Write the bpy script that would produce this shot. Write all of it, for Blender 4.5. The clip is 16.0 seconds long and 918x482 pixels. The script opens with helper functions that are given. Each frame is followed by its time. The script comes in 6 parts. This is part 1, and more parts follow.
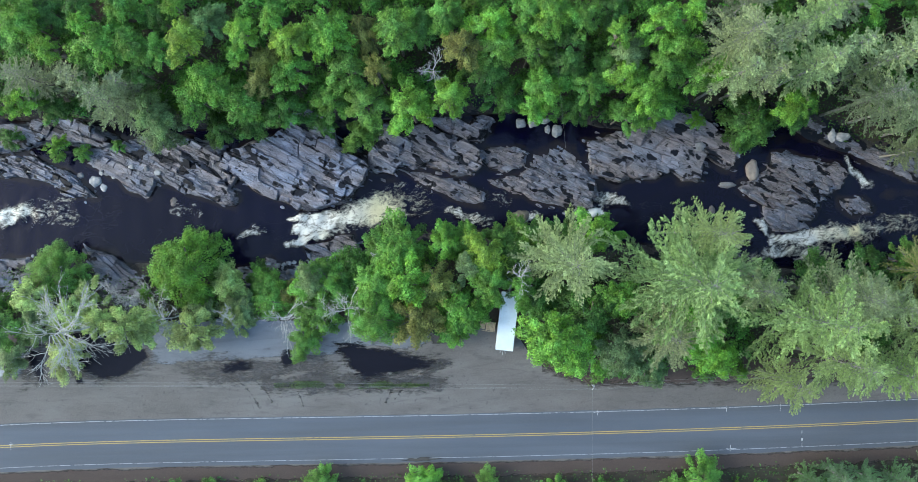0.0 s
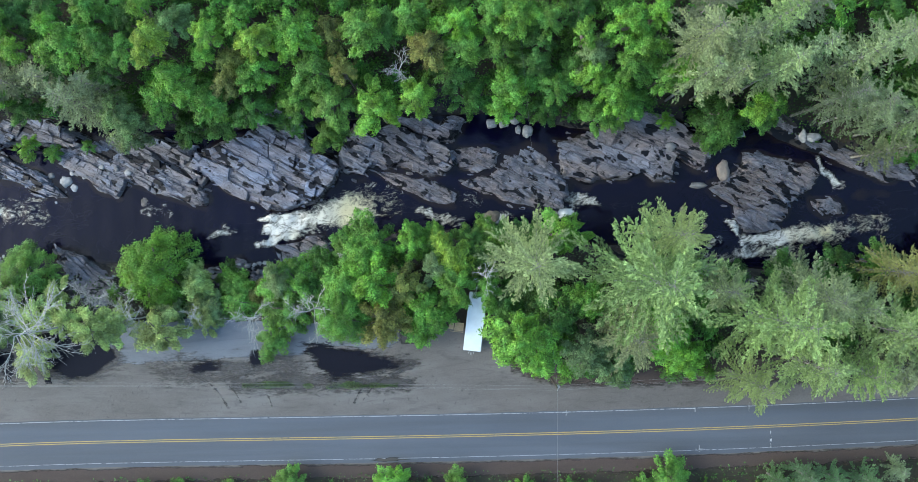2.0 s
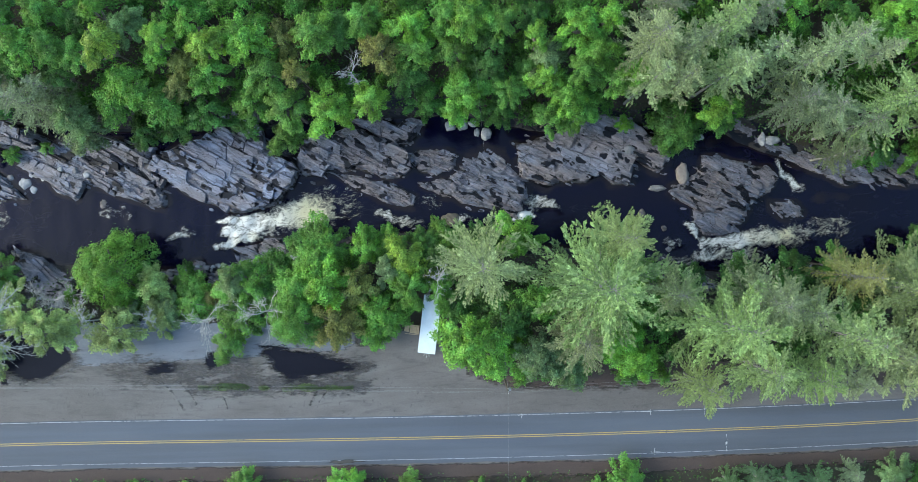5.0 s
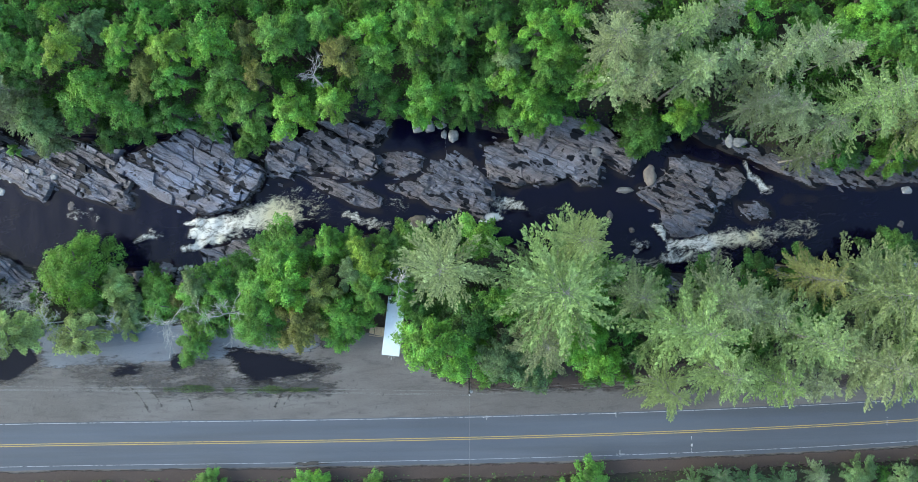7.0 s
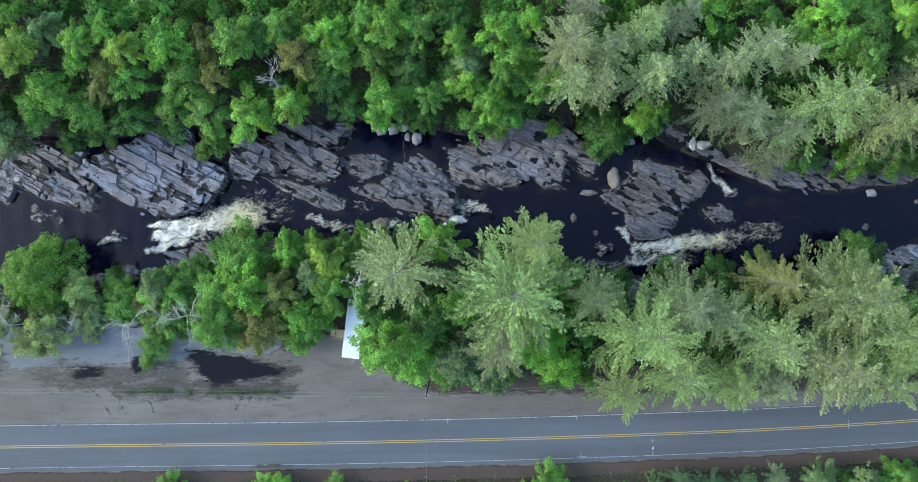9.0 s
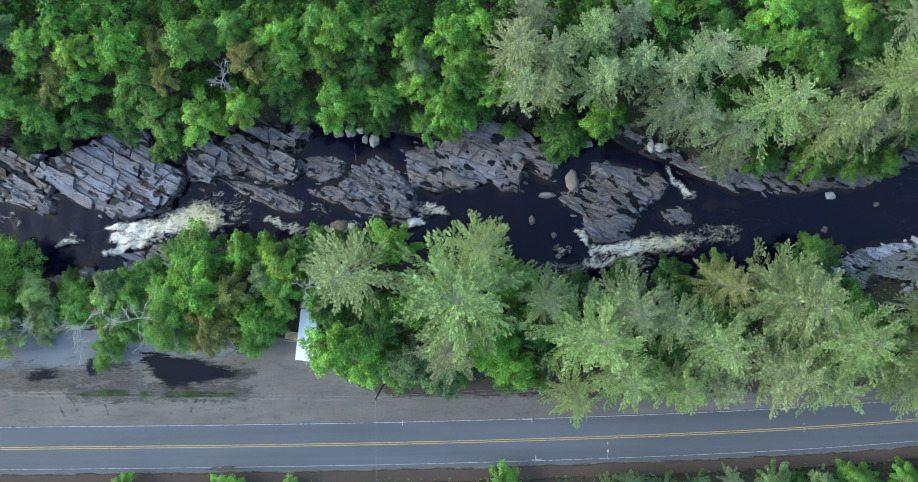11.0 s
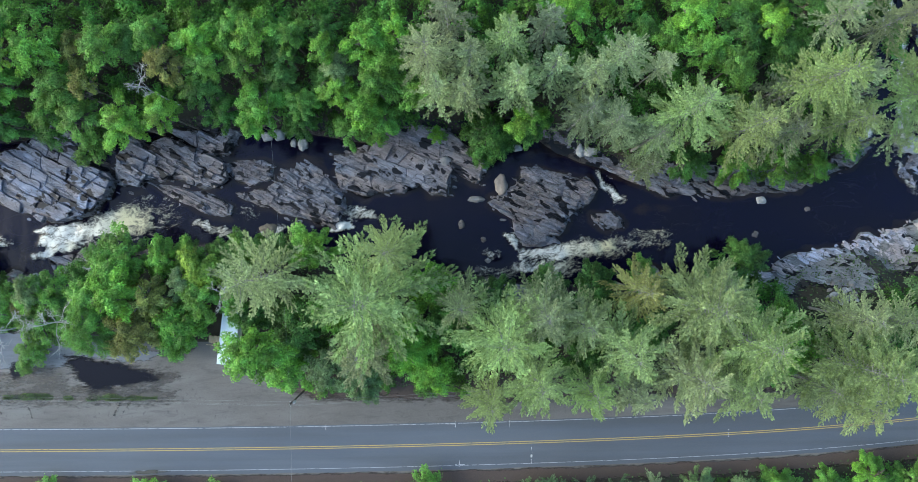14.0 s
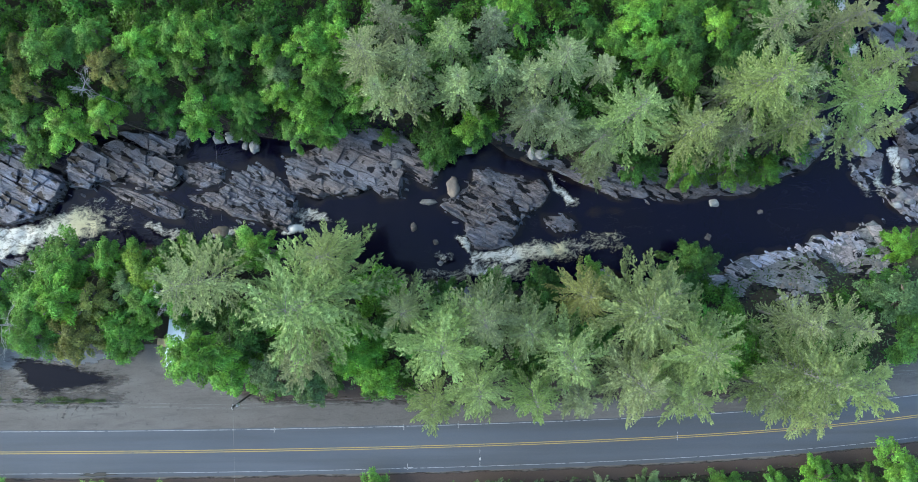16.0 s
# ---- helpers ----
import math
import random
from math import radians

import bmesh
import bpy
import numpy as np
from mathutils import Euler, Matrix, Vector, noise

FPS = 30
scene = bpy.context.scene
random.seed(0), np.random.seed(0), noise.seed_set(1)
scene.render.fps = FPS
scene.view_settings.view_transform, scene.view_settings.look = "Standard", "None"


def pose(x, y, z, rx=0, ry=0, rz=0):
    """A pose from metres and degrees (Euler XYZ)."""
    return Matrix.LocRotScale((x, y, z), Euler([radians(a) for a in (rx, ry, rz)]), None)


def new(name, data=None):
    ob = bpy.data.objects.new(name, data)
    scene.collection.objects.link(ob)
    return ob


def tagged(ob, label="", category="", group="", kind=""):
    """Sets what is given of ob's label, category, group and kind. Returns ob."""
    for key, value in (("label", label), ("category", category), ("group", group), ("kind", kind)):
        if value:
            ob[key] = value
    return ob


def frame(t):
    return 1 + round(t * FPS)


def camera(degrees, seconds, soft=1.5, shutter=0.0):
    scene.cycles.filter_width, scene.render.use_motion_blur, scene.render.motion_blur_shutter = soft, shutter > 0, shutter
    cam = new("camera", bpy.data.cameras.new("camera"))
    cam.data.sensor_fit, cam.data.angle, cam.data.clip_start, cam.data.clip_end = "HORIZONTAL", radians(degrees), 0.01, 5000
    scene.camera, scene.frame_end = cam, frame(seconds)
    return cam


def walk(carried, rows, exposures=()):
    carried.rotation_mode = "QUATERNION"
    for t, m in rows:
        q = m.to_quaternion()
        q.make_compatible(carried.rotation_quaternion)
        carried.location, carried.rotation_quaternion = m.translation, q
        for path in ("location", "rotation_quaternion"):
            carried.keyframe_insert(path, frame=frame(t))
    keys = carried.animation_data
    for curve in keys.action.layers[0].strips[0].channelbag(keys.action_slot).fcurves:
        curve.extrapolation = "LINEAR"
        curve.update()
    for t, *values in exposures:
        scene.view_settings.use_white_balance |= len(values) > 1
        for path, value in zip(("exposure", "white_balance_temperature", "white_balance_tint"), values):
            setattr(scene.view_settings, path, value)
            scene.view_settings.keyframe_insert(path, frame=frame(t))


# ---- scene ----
cam = camera(70.0, 16.0, 0.65)
METRES, EYE, TILT, LEAN, TURN = 56.0, 110.0, -90.0, 0.0, 0.0
ROWS = [
    (0.0, 0.0, 0.0, 0.0, 0.0, 0.0, -0.0),
    (0.5, 0.0256, -0.0003, -0.0004, 0.01, -0.0, -0.01),
    (1.0, 0.0504, -0.0004, 0.0002, 0.02, -0.02, -0.01),
    (1.5, 0.0739, -0.0003, 0.0015, 0.04, -0.02, -0.0),
    (2.0, 0.0966, -0.0004, 0.003, 0.06, -0.05, -0.02),
    (2.5, 0.1181, -0.0005, 0.0048, 0.07, -0.06, -0.03),
    (3.0, 0.1399, -0.0007, 0.0065, 0.09, -0.07, -0.03),
    (3.5, 0.1618, -0.001, 0.0088, 0.11, -0.07, -0.04),
    (4.0, 0.1842, -0.0012, 0.0103, 0.11, -0.09, -0.08),
    (6.5, 0.3131, -0.0024, 0.0179, 0.24, -0.12, -0.13),
    (7.0, 0.3418, -0.0022, 0.0193, 0.26, -0.1, -0.13),
    (7.5, 0.3705, -0.0023, 0.0218, 0.27, -0.13, -0.13),
    (8.0, 0.3998, -0.0021, 0.0238, 0.28, -0.11, -0.15),
    (8.5, 0.4304, -0.0018, 0.0266, 0.32, -0.13, -0.16),
    (9.0, 0.4612, -0.0016, 0.0289, 0.32, -0.13, -0.19),
    (11.5, 0.6402, 0.001, 0.0399, 0.47, -0.14, -0.24),
    (12.0, 0.6801, 0.0016, 0.0429, 0.51, -0.17, -0.26),
    (12.5, 0.7196, 0.0023, 0.0459, 0.54, -0.19, -0.27),
    (13.0, 0.7592, 0.0031, 0.0487, 0.57, -0.2, -0.31),
    (13.5, 0.7986, 0.004, 0.0516, 0.6, -0.21, -0.31),
    (14.0, 0.8388, 0.0047, 0.0543, 0.65, -0.21, -0.35),
    (14.5, 0.8787, 0.0054, 0.0582, 0.67, -0.26, -0.35),
    (15.0, 0.9187, 0.0061, 0.0617, 0.69, -0.29, -0.36),
    (15.5, 0.9583, 0.0072, 0.0646, 0.74, -0.3, -0.37),
    (16.0, 0.9975, 0.008, 0.0669, 0.75, -0.29, -0.39),
]
walk(cam, [(t, pose(0, 0, EYE, TILT, LEAN, TURN) @ pose(METRES * x, METRES * y, METRES * z, 90 + pitch, roll, yaw)) for t, x, y, z, yaw, pitch, roll in ROWS], ((0, 1.9, 6500, -2), (16, 1.9, 6500, -2)))

# ---- light ----
SUN_UP, SUN_ROUND = 27.0, 270.0
world = bpy.data.worlds.new("overcast_sky")
scene.world = world
world.use_nodes = True
_sky = world.node_tree.nodes.new("ShaderNodeTexSky")
_sky.sky_type, _sky.sun_disc = "NISHITA", False
_sky.sun_elevation, _sky.sun_rotation = radians(SUN_UP), radians(SUN_ROUND)
_sky.air_density, _sky.dust_density, _sky.ozone_density = 1.0, 2.0, 1.3
_bg = world.node_tree.nodes["Background"]
_bg.inputs["Strength"].default_value = 0.15
world.node_tree.links.new(_sky.outputs[0], _bg.inputs["Color"])
sun = new("sun", bpy.data.lights.new("sun", "SUN"))
sun.data.energy, sun.data.angle, sun.data.color = 0.5, radians(14), (0.93, 0.97, 1.0)
sun.matrix_world = pose(0, 0, 150, 90 - SUN_UP, 0, 180 - SUN_ROUND)

# ---- materials ----


class Nodes:
    """A few short words for building a node material."""

    def __init__(self, name):
        self.mat = bpy.data.materials.new(name)
        self.mat.use_nodes = True
        self.tree = self.mat.node_tree
        self.bsdf = self.tree.nodes["Principled BSDF"]
        self.out = self.tree.nodes["Material Output"]

    def add(self, kind, **sockets):
        n = self.tree.nodes.new("ShaderNode" + kind)
        for k, v in sockets.items():
            self.put(n.inputs[k.replace("_", " ")], v)
        return n

    def put(self, socket, v):
        if isinstance(v, bpy.types.NodeSocket):
            self.tree.links.new(v, socket)
        elif isinstance(v, (tuple, list)) and socket.type == "RGBA" and len(v) == 3:
            socket.default_value = (*v, 1)
        else:
            socket.default_value = v

    def spot(self, turn=0.0, stretch=(1, 1, 1)):
        g = self.add("NewGeometry")
        m = self.add("Mapping")
        m.vector_type = "TEXTURE"
        m.inputs["Rotation"].default_value = (0, 0, radians(turn))
        m.inputs["Scale"].default_value = stretch
        self.put(m.inputs["Vector"], g.outputs["Position"])
        return m.outputs[0]

    def noise(self, scale, detail=4.0, rough=0.55, vector=None, bend=0.0):
        n = self.add("TexNoise", Scale=scale, Detail=detail, Roughness=rough, Distortion=bend)
        if vector is not None:
            self.put(n.inputs["Vector"], vector)
        return n.outputs["Fac"]

    def ramp(self, value, lo, hi, a=0.0, b=1.0):
        n = self.add("MapRange")
        self.put(n.inputs["Value"], value)
        for k, v in (("From Min", lo), ("From Max", hi), ("To Min", a), ("To Max", b)):
            self.put(n.inputs[k], v)
        return n.outputs[0]

    def mix(self, f, a, b, how="MIX"):
        n = self.add("Mix")
        n.data_type, n.blend_type = "RGBA", how
        self.put(n.inputs[0], f), self.put(n.inputs[6], a), self.put(n.inputs[7], b)
        return n.outputs[2]

    def sum(self, a, b, how="ADD"):
        n = self.add("Math")
        n.operation = how
        self.put(n.inputs[0], a), self.put(n.inputs[1], b)
        return n.outputs[0]

    def bump(self, height, strength, distance):
        n = self.add("Bump", Strength=strength, Distance=distance)
        self.put(n.inputs["Height"], height)
        self.put(self.bsdf.inputs["Normal"], n.outputs[0])

    def set(self, **sockets):
        for k, v in sockets.items():
            self.put(self.bsdf.inputs[k.replace("_", " ")], v)
        return self.mat


def leaf_material(name, through_light, gloss, patch_size=0.55, swing=1.0, low=0.55, high=1.4, glow=0.5):
    n = Nodes(name)
    info = n.add("ObjectInfo")
    rnd = n.add("NewGeometry").outputs["Random Per Island"]
    patch = n.noise(patch_size, 2.0, 0.5, n.spot())
    hue = n.add("HueSaturation")
    n.put(hue.inputs["Color"], info.outputs["Color"])
    n.put(hue.inputs["Hue"], n.ramp(patch, 0.3, 0.7, 0.5 - 0.013 * swing, 0.5 + 0.013 * swing))
    n.put(hue.inputs["Saturation"], n.ramp(patch, 0.3, 0.7, 1.05, 0.92))
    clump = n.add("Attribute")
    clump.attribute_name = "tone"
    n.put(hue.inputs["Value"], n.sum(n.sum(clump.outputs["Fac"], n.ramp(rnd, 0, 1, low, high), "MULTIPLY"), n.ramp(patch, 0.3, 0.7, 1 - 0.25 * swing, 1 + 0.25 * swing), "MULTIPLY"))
    n.set(Base_Color=hue.outputs[0], Roughness=gloss)
    n.bsdf.inputs["Specular IOR Level"].default_value = 0.3
    t = n.add("BsdfTranslucent")
    n.put(t.inputs["Color"], n.mix(1.0, hue.outputs[0], (1.0, 1.0, glow), "MULTIPLY"))
    m = n.add("MixShader")
    m.inputs[0].default_value = through_light
    n.tree.links.new(n.bsdf.outputs[0], m.inputs[1])
    n.tree.links.new(t.outputs[0], m.inputs[2])
    n.tree.links.new(m.outputs[0], n.out.inputs["Surface"])
    return n.mat


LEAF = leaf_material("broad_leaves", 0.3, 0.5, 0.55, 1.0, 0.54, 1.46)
WILD_LEAF = leaf_material("mixed_woodland_leaves", 0.3, 0.5, 0.2, 1.7)
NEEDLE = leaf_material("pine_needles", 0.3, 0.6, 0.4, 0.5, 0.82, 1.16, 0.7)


def bark(name, a, b):
    n = Nodes(name)
    v = n.spot(0, (1, 1, 3))
    f = n.noise(5.0, 5, 0.6, v)
    n.bump(f, 0.5, 0.03)
    return n.set(Base_Color=n.mix(n.ramp(f, 0.35, 0.65), a, b), Roughness=0.9)


PALE_BARK = bark("pale_grey_pine_bark", (0.11, 0.1, 0.09), (0.27, 0.26, 0.24))
BARK = bark("grey_brown_bark", (0.07, 0.055, 0.045), (0.19, 0.165, 0.14))
DEADWOOD = bark("weathered_dead_wood", (0.27, 0.27, 0.26), (0.47, 0.47, 0.46))
POLEWOOD = bark("creosoted_pole_wood", (0.03, 0.025, 0.02), (0.085, 0.07, 0.06))
PLANKWOOD = bark("raw_deck_boards", (0.34, 0.25, 0.15), (0.5, 0.4, 0.27))


def rock_material(name, cool, warm, wet, turn=-26.0):
    n = Nodes(name)
    info = n.add("ObjectInfo")
    lines = n.noise(1.0, 6, 0.65, n.spot(turn, (2.6, 0.16, 0.5)), 0.4)
    broad = n.noise(0.22, 3, 0.5, n.spot(turn, (1.6, 1, 1)))
    grit = n.noise(3.5, 6, 0.7, n.spot())
    c = n.mix(n.ramp(n.sum(broad, n.ramp(info.outputs["Random"], 0, 1, -0.1, 0.1)), 0.38, 0.62), cool, warm)
    c = n.mix(n.ramp(lines, 0.33, 0.45, 0.4, 0.0), c, (0.035, 0.034, 0.035))
    c = n.mix(n.ramp(grit, 0.3, 0.7, 0.0, 0.55), c, n.mix(1.0, c, (0.55, 0.55, 0.57), "MULTIPLY"))
    c = n.mix(n.ramp(info.outputs["Random"], 0, 1, 0.0, 0.22), c, n.mix(1.0, c, (0.6, 0.6, 0.62), "MULTIPLY"))
    cell = n.add("TexVoronoi", Scale=1.0, Randomness=1.0)
    cell.feature = "DISTANCE_TO_EDGE"
    wob = n.add("VectorMath")
    wob.operation = "ADD"
    n.put(wob.inputs[0], n.spot(turn, (1.8, 0.45, 3)))
    tex = n.add("TexNoise", Scale=0.9, Detail=4.0)
    n.put(tex.inputs["Vector"], n.spot(turn, (1.5, 1, 1)))
    sc = n.add("VectorMath")
    sc.operation = "SCALE"
    sc.inputs["Scale"].default_value = 0.95
    n.put(sc.inputs[0], tex.outputs["Color"])
    n.put(wob.inputs[1], sc.outputs[0])
    n.put(cell.inputs["Vector"], wob.outputs[0])
    block = n.add("TexVoronoi", Scale=1.0, Randomness=1.0)
    n.put(block.inputs["Vector"], wob.outputs[0])
    shade = n.add("SeparateColor")
    n.put(shade.inputs[0], block.outputs["Color"])
    c = n.mix(n.ramp(shade.outputs[0], 0.1, 0.9, 0.0, 0.75), c, n.mix(1.0, c, (0.62, 0.62, 0.63), "MULTIPLY"))
    c = n.mix(n.ramp(shade.outputs[1], 0.55, 0.95, 0.0, 0.5), c, n.mix(1.0, c, (1.35, 1.4, 1.45), "MULTIPLY"))
    crack = n.ramp(cell.outputs["Distance"], 0.012, 0.04, 0.95, 0.0)
    crack = n.sum(crack, n.ramp(n.noise(0.55, 3, 0.6, n.spot()), 0.43, 0.55), "MULTIPLY")
    seam = n.noise(0.8, 5, 0.6, n.spot(turn, (3.2, 0.1, 0.5)), 0.3)
    seam = n.sum(n.ramp(seam, 0.485, 0.5), n.ramp(seam, 0.5, 0.515, 1.0, 0.0), "MULTIPLY")
    crack = n.sum(crack, n.sum(seam, n.ramp(n.noise(0.3, 3, 0.6, n.spot(turn, (1.5, 0.6, 1))), 0.4, 0.55, 0.0, 0.9), "MULTIPLY"), "MAXIMUM")
    c = n.mix(crack, c, (0.012, 0.012, 0.013))
    pool = n.ramp(n.noise(0.62, 2.5, 0.5, n.spot(turn, (1.7, 0.95, 1)), 0.3), wet, wet + 0.025)
    c = n.mix(pool, c, (0.005, 0.0055, 0.009))
    c = n.mix(1.0, c, info.outputs["Color"], "MULTIPLY")
    relief = n.sum(n.sum(n.ramp(lines, 0.3, 0.6), n.sum(grit, 0.5, "MULTIPLY")), n.sum(crack, -1.2, "MULTIPLY"))
    n.bump(n.sum(relief, n.ramp(pool, 0, 1, 1.0, 0.0), "MULTIPLY"), 0.8, 0.14)
    n.put(n.bsdf.inputs["Specular IOR Level"], n.ramp(pool, 0, 1, 0.4, 0.22))
    return n.set(Base_Color=c, Roughness=n.ramp(pool, 0, 1, 0.75, 0.4))


SCHIST = rock_material("layered_grey_schist", (0.252, 0.27, 0.34), (0.285, 0.256, 0.27), 0.572)
PALE_SCHIST = rock_material("bleached_pale_schist", (0.3, 0.33, 0.38), (0.31, 0.31, 0.32), 0.6)
BED = rock_material("dark_wet_bedrock", (0.05, 0.049, 0.052), (0.06, 0.05, 0.043), 0.52)


def boulder_material(name, a, b):
    n = Nodes(name)
    f = n.noise(1.6, 5, 0.6, n.spot())
    n.bump(n.noise(6, 5, 0.7, n.spot()), 0.4, 0.05)
    return n.set(Base_Color=n.mix(n.ramp(f, 0.35, 0.65), a, b), Roughness=0.8)


STONES = {
    "pale": boulder_material("pale_granite", (0.21, 0.215, 0.225), (0.35, 0.355, 0.365)),
    "grey": boulder_material("grey_stone", (0.12, 0.12, 0.125), (0.2, 0.2, 0.21)),
    "tan": boulder_material("tan_stone", (0.15, 0.13, 0.118), (0.22, 0.195, 0.178)),
    "brown": boulder_material("rusty_brown_stone", (0.085, 0.07, 0.052), (0.17, 0.145, 0.115)),
    "dark": boulder_material("dark_wet_stone", (0.05, 0.045, 0.045), (0.12, 0.11, 0.11)),
}


def ground_material():
    n = Nodes("forest_floor_and_bank_soil")
    big, fine = n.noise(0.12, 4, 0.6, n.spot()), n.noise(2.2, 6, 0.7, n.spot())
    c = n.mix(n.ramp(big, 0.4, 0.6), (0.026, 0.02, 0.014), (0.018, 0.028, 0.011))
    c = n.mix(n.ramp(fine, 0.35, 0.7), c, (0.045, 0.037, 0.026))
    n.bump(fine, 0.8, 0.15)
    return n.set(Base_Color=c, Roughness=0.95)


def gravel_material():
    n = Nodes("packed_gravel_and_dirt")
    sweep = n.noise(0.3, 5, 0.6, n.spot(2, (4, 1, 1)), 0.6)
    wide = n.noise(0.09, 4, 0.6, n.spot(1, (1.7, 1, 1)))
    fine = n.noise(5.0, 6, 0.75, n.spot())
    c = n.mix(n.ramp(wide, 0.38, 0.62), (0.118, 0.113, 0.113), (0.084, 0.076, 0.073))
    c = n.mix(n.ramp(sweep, 0.4, 0.66, 0.0, 0.8), c, (0.062, 0.057, 0.055))
    c = n.mix(n.ramp(fine, 0.3, 0.75, 0.0, 0.6), c, (0.165, 0.158, 0.152))
    rut = n.noise(0.5, 5, 0.65, n.spot(2, (2.6, 0.5, 1)), 0.9)
    c = n.mix(n.ramp(rut, 0.52, 0.7, 0.0, 0.5), c, (0.05, 0.047, 0.048))
    spot = n.noise(1.3, 4, 0.6, n.spot(0, (0.7, 1, 1)), 0.5)
    c = n.mix(n.ramp(spot, 0.62, 0.7, 0.0, 0.6), c, (0.045, 0.043, 0.044))
    n.bump(fine, 0.5, 0.03)
    return n.set(Base_Color=c, Roughness=0.9)


def asphalt_material(name, a, b, streak):
    n = Nodes(name)
    wide = n.noise(0.16, 4, 0.6, n.spot(1.2, (6, 1, 1)), 0.3)
    fine = n.noise(9, 5, 0.75, n.spot())
    lane = n.noise(0.5, 3, 0.6, n.spot(1.2, (30, 1, 1)))
    c = n.mix(n.ramp(wide, 0.35, 0.65), a, b)
    c = n.mix(n.ramp(lane, 0.4, 0.7, 0.0, streak), c, (0.034, 0.036, 0.04))
    c = n.mix(n.ramp(fine, 0.35, 0.75, 0.0, 0.35), c, (0.13, 0.134, 0.142))
    n.bump(fine, 0.3, 0.01)
    return n.set(Base_Color=c, Roughness=0.85)


def paint_material(name, colour, wear):
    n = Nodes(name)
    f = n.noise(2.2, 6, 0.75, n.spot())
    a = n.add("BsdfTransparent")
    m = n.add("MixShader")
    n.put(m.inputs[0], n.ramp(f, wear, wear + 0.08, 0.0, 0.9))
    n.tree.links.new(n.bsdf.outputs[0], m.inputs[1])
    n.tree.links.new(a.outputs[0], m.inputs[2])
    n.tree.links.new(m.outputs[0], n.out.inputs["Surface"])
    return n.set(Base_Color=n.mix(n.ramp(f, 0.3, 0.6), colour, [v * 0.75 for v in colour]), Roughness=0.7)


def plain(name, colour, rough=0.5, metal=0.0, grain=4.0, amount=0.2):
    n = Nodes(name)
    f = n.noise(grain, 4, 0.6, n.spot())
    return n.set(Base_Color=n.mix(n.ramp(f, 0.35, 0.65), colour, [v * (1 - amount) for v in colour]), Roughness=rough, Metallic=metal)


def water_material():
    n = Nodes("dark_peaty_river_water")
    foam_at = n.add("Attribute")
    foam_at.attribute_name = "foam"
    shoal = n.add("Attribute")
    shoal.attribute_name = "shoal"
    curl = n.noise(0.42, 9, 0.7, n.spot(14, (1.5, 0.9, 1)), 2.4)
    fleck = n.noise(2.0, 5, 0.7, n.spot(14, (1.4, 0.9, 1)), 1.0)
    level = n.sum(foam_at.outputs["Fac"], n.sum(n.ramp(curl, 0.25, 0.75, -0.7, 0.65), n.ramp(fleck, 0.3, 0.7, -0.3, 0.3)))
    f = n.ramp(n.sum(level, n.ramp(foam_at.outputs["Fac"], 0.02, 0.2, -1.0, 0.0)), 0.32, 1.05)
    deep = n.noise(0.1, 3, 0.5, n.spot(5, (2, 1, 1)))
    c = n.mix(n.ramp(deep, 0.35, 0.65), (0.0022, 0.0021, 0.0135), (0.004, 0.0033, 0.0105))
    c = n.mix(n.ramp(n.sum(shoal.outputs["Fac"], n.ramp(fleck, 0.3, 0.7, -0.2, 0.2)), 0.4, 1.3), c, (0.02, 0.0145, 0.011))
    swirl = n.noise(0.28, 5, 0.55, n.spot(6, (2.2, 1, 1)), 1.2)
    line = n.sum(n.ramp(n.sum(n.sum(swirl, -0.5), 0.0, "SUBTRACT"), -0.012, 0.0), n.ramp(swirl, 0.5, 0.512, 1.0, 0.0), "MULTIPLY")
    line = n.sum(line, n.ramp(n.noise(0.09, 2, 0.5, n.spot()), 0.5, 0.62, 0.0, 0.2), "MULTIPLY")
    c = n.mix(line, c, (0.06, 0.06, 0.065))
    old = n.add("Attribute")
    old.attribute_name = "aged"
    fresh = n.mix(old.outputs["Fac"], (0.68, 0.68, 0.65), (0.5, 0.48, 0.32))
    white = n.mix(n.ramp(n.sum(n.sum(curl, n.ramp(fleck, 0.3, 0.7, -0.12, 0.12)), n.ramp(foam_at.outputs["Fac"], 0.4, 1.6, -0.14, 0.3)), 0.37, 0.66), (0.25, 0.245, 0.2), fresh)
    wave = n.sum(n.noise(0.8, 4, 0.6, n.spot(8, (1.6, 1, 1)), 0.6), n.sum(curl, foam_at.outputs["Fac"], "MULTIPLY"))
    n.bump(wave, 0.24, 0.2)
    n.bsdf.inputs["IOR"].default_value = 1.33
    n.bsdf.inputs["Specular IOR Level"].default_value = 0.43
    return n.set(Base_Color=n.mix(f, c, white), Roughness=n.ramp(f, 0, 1, 0.07, 0.8))


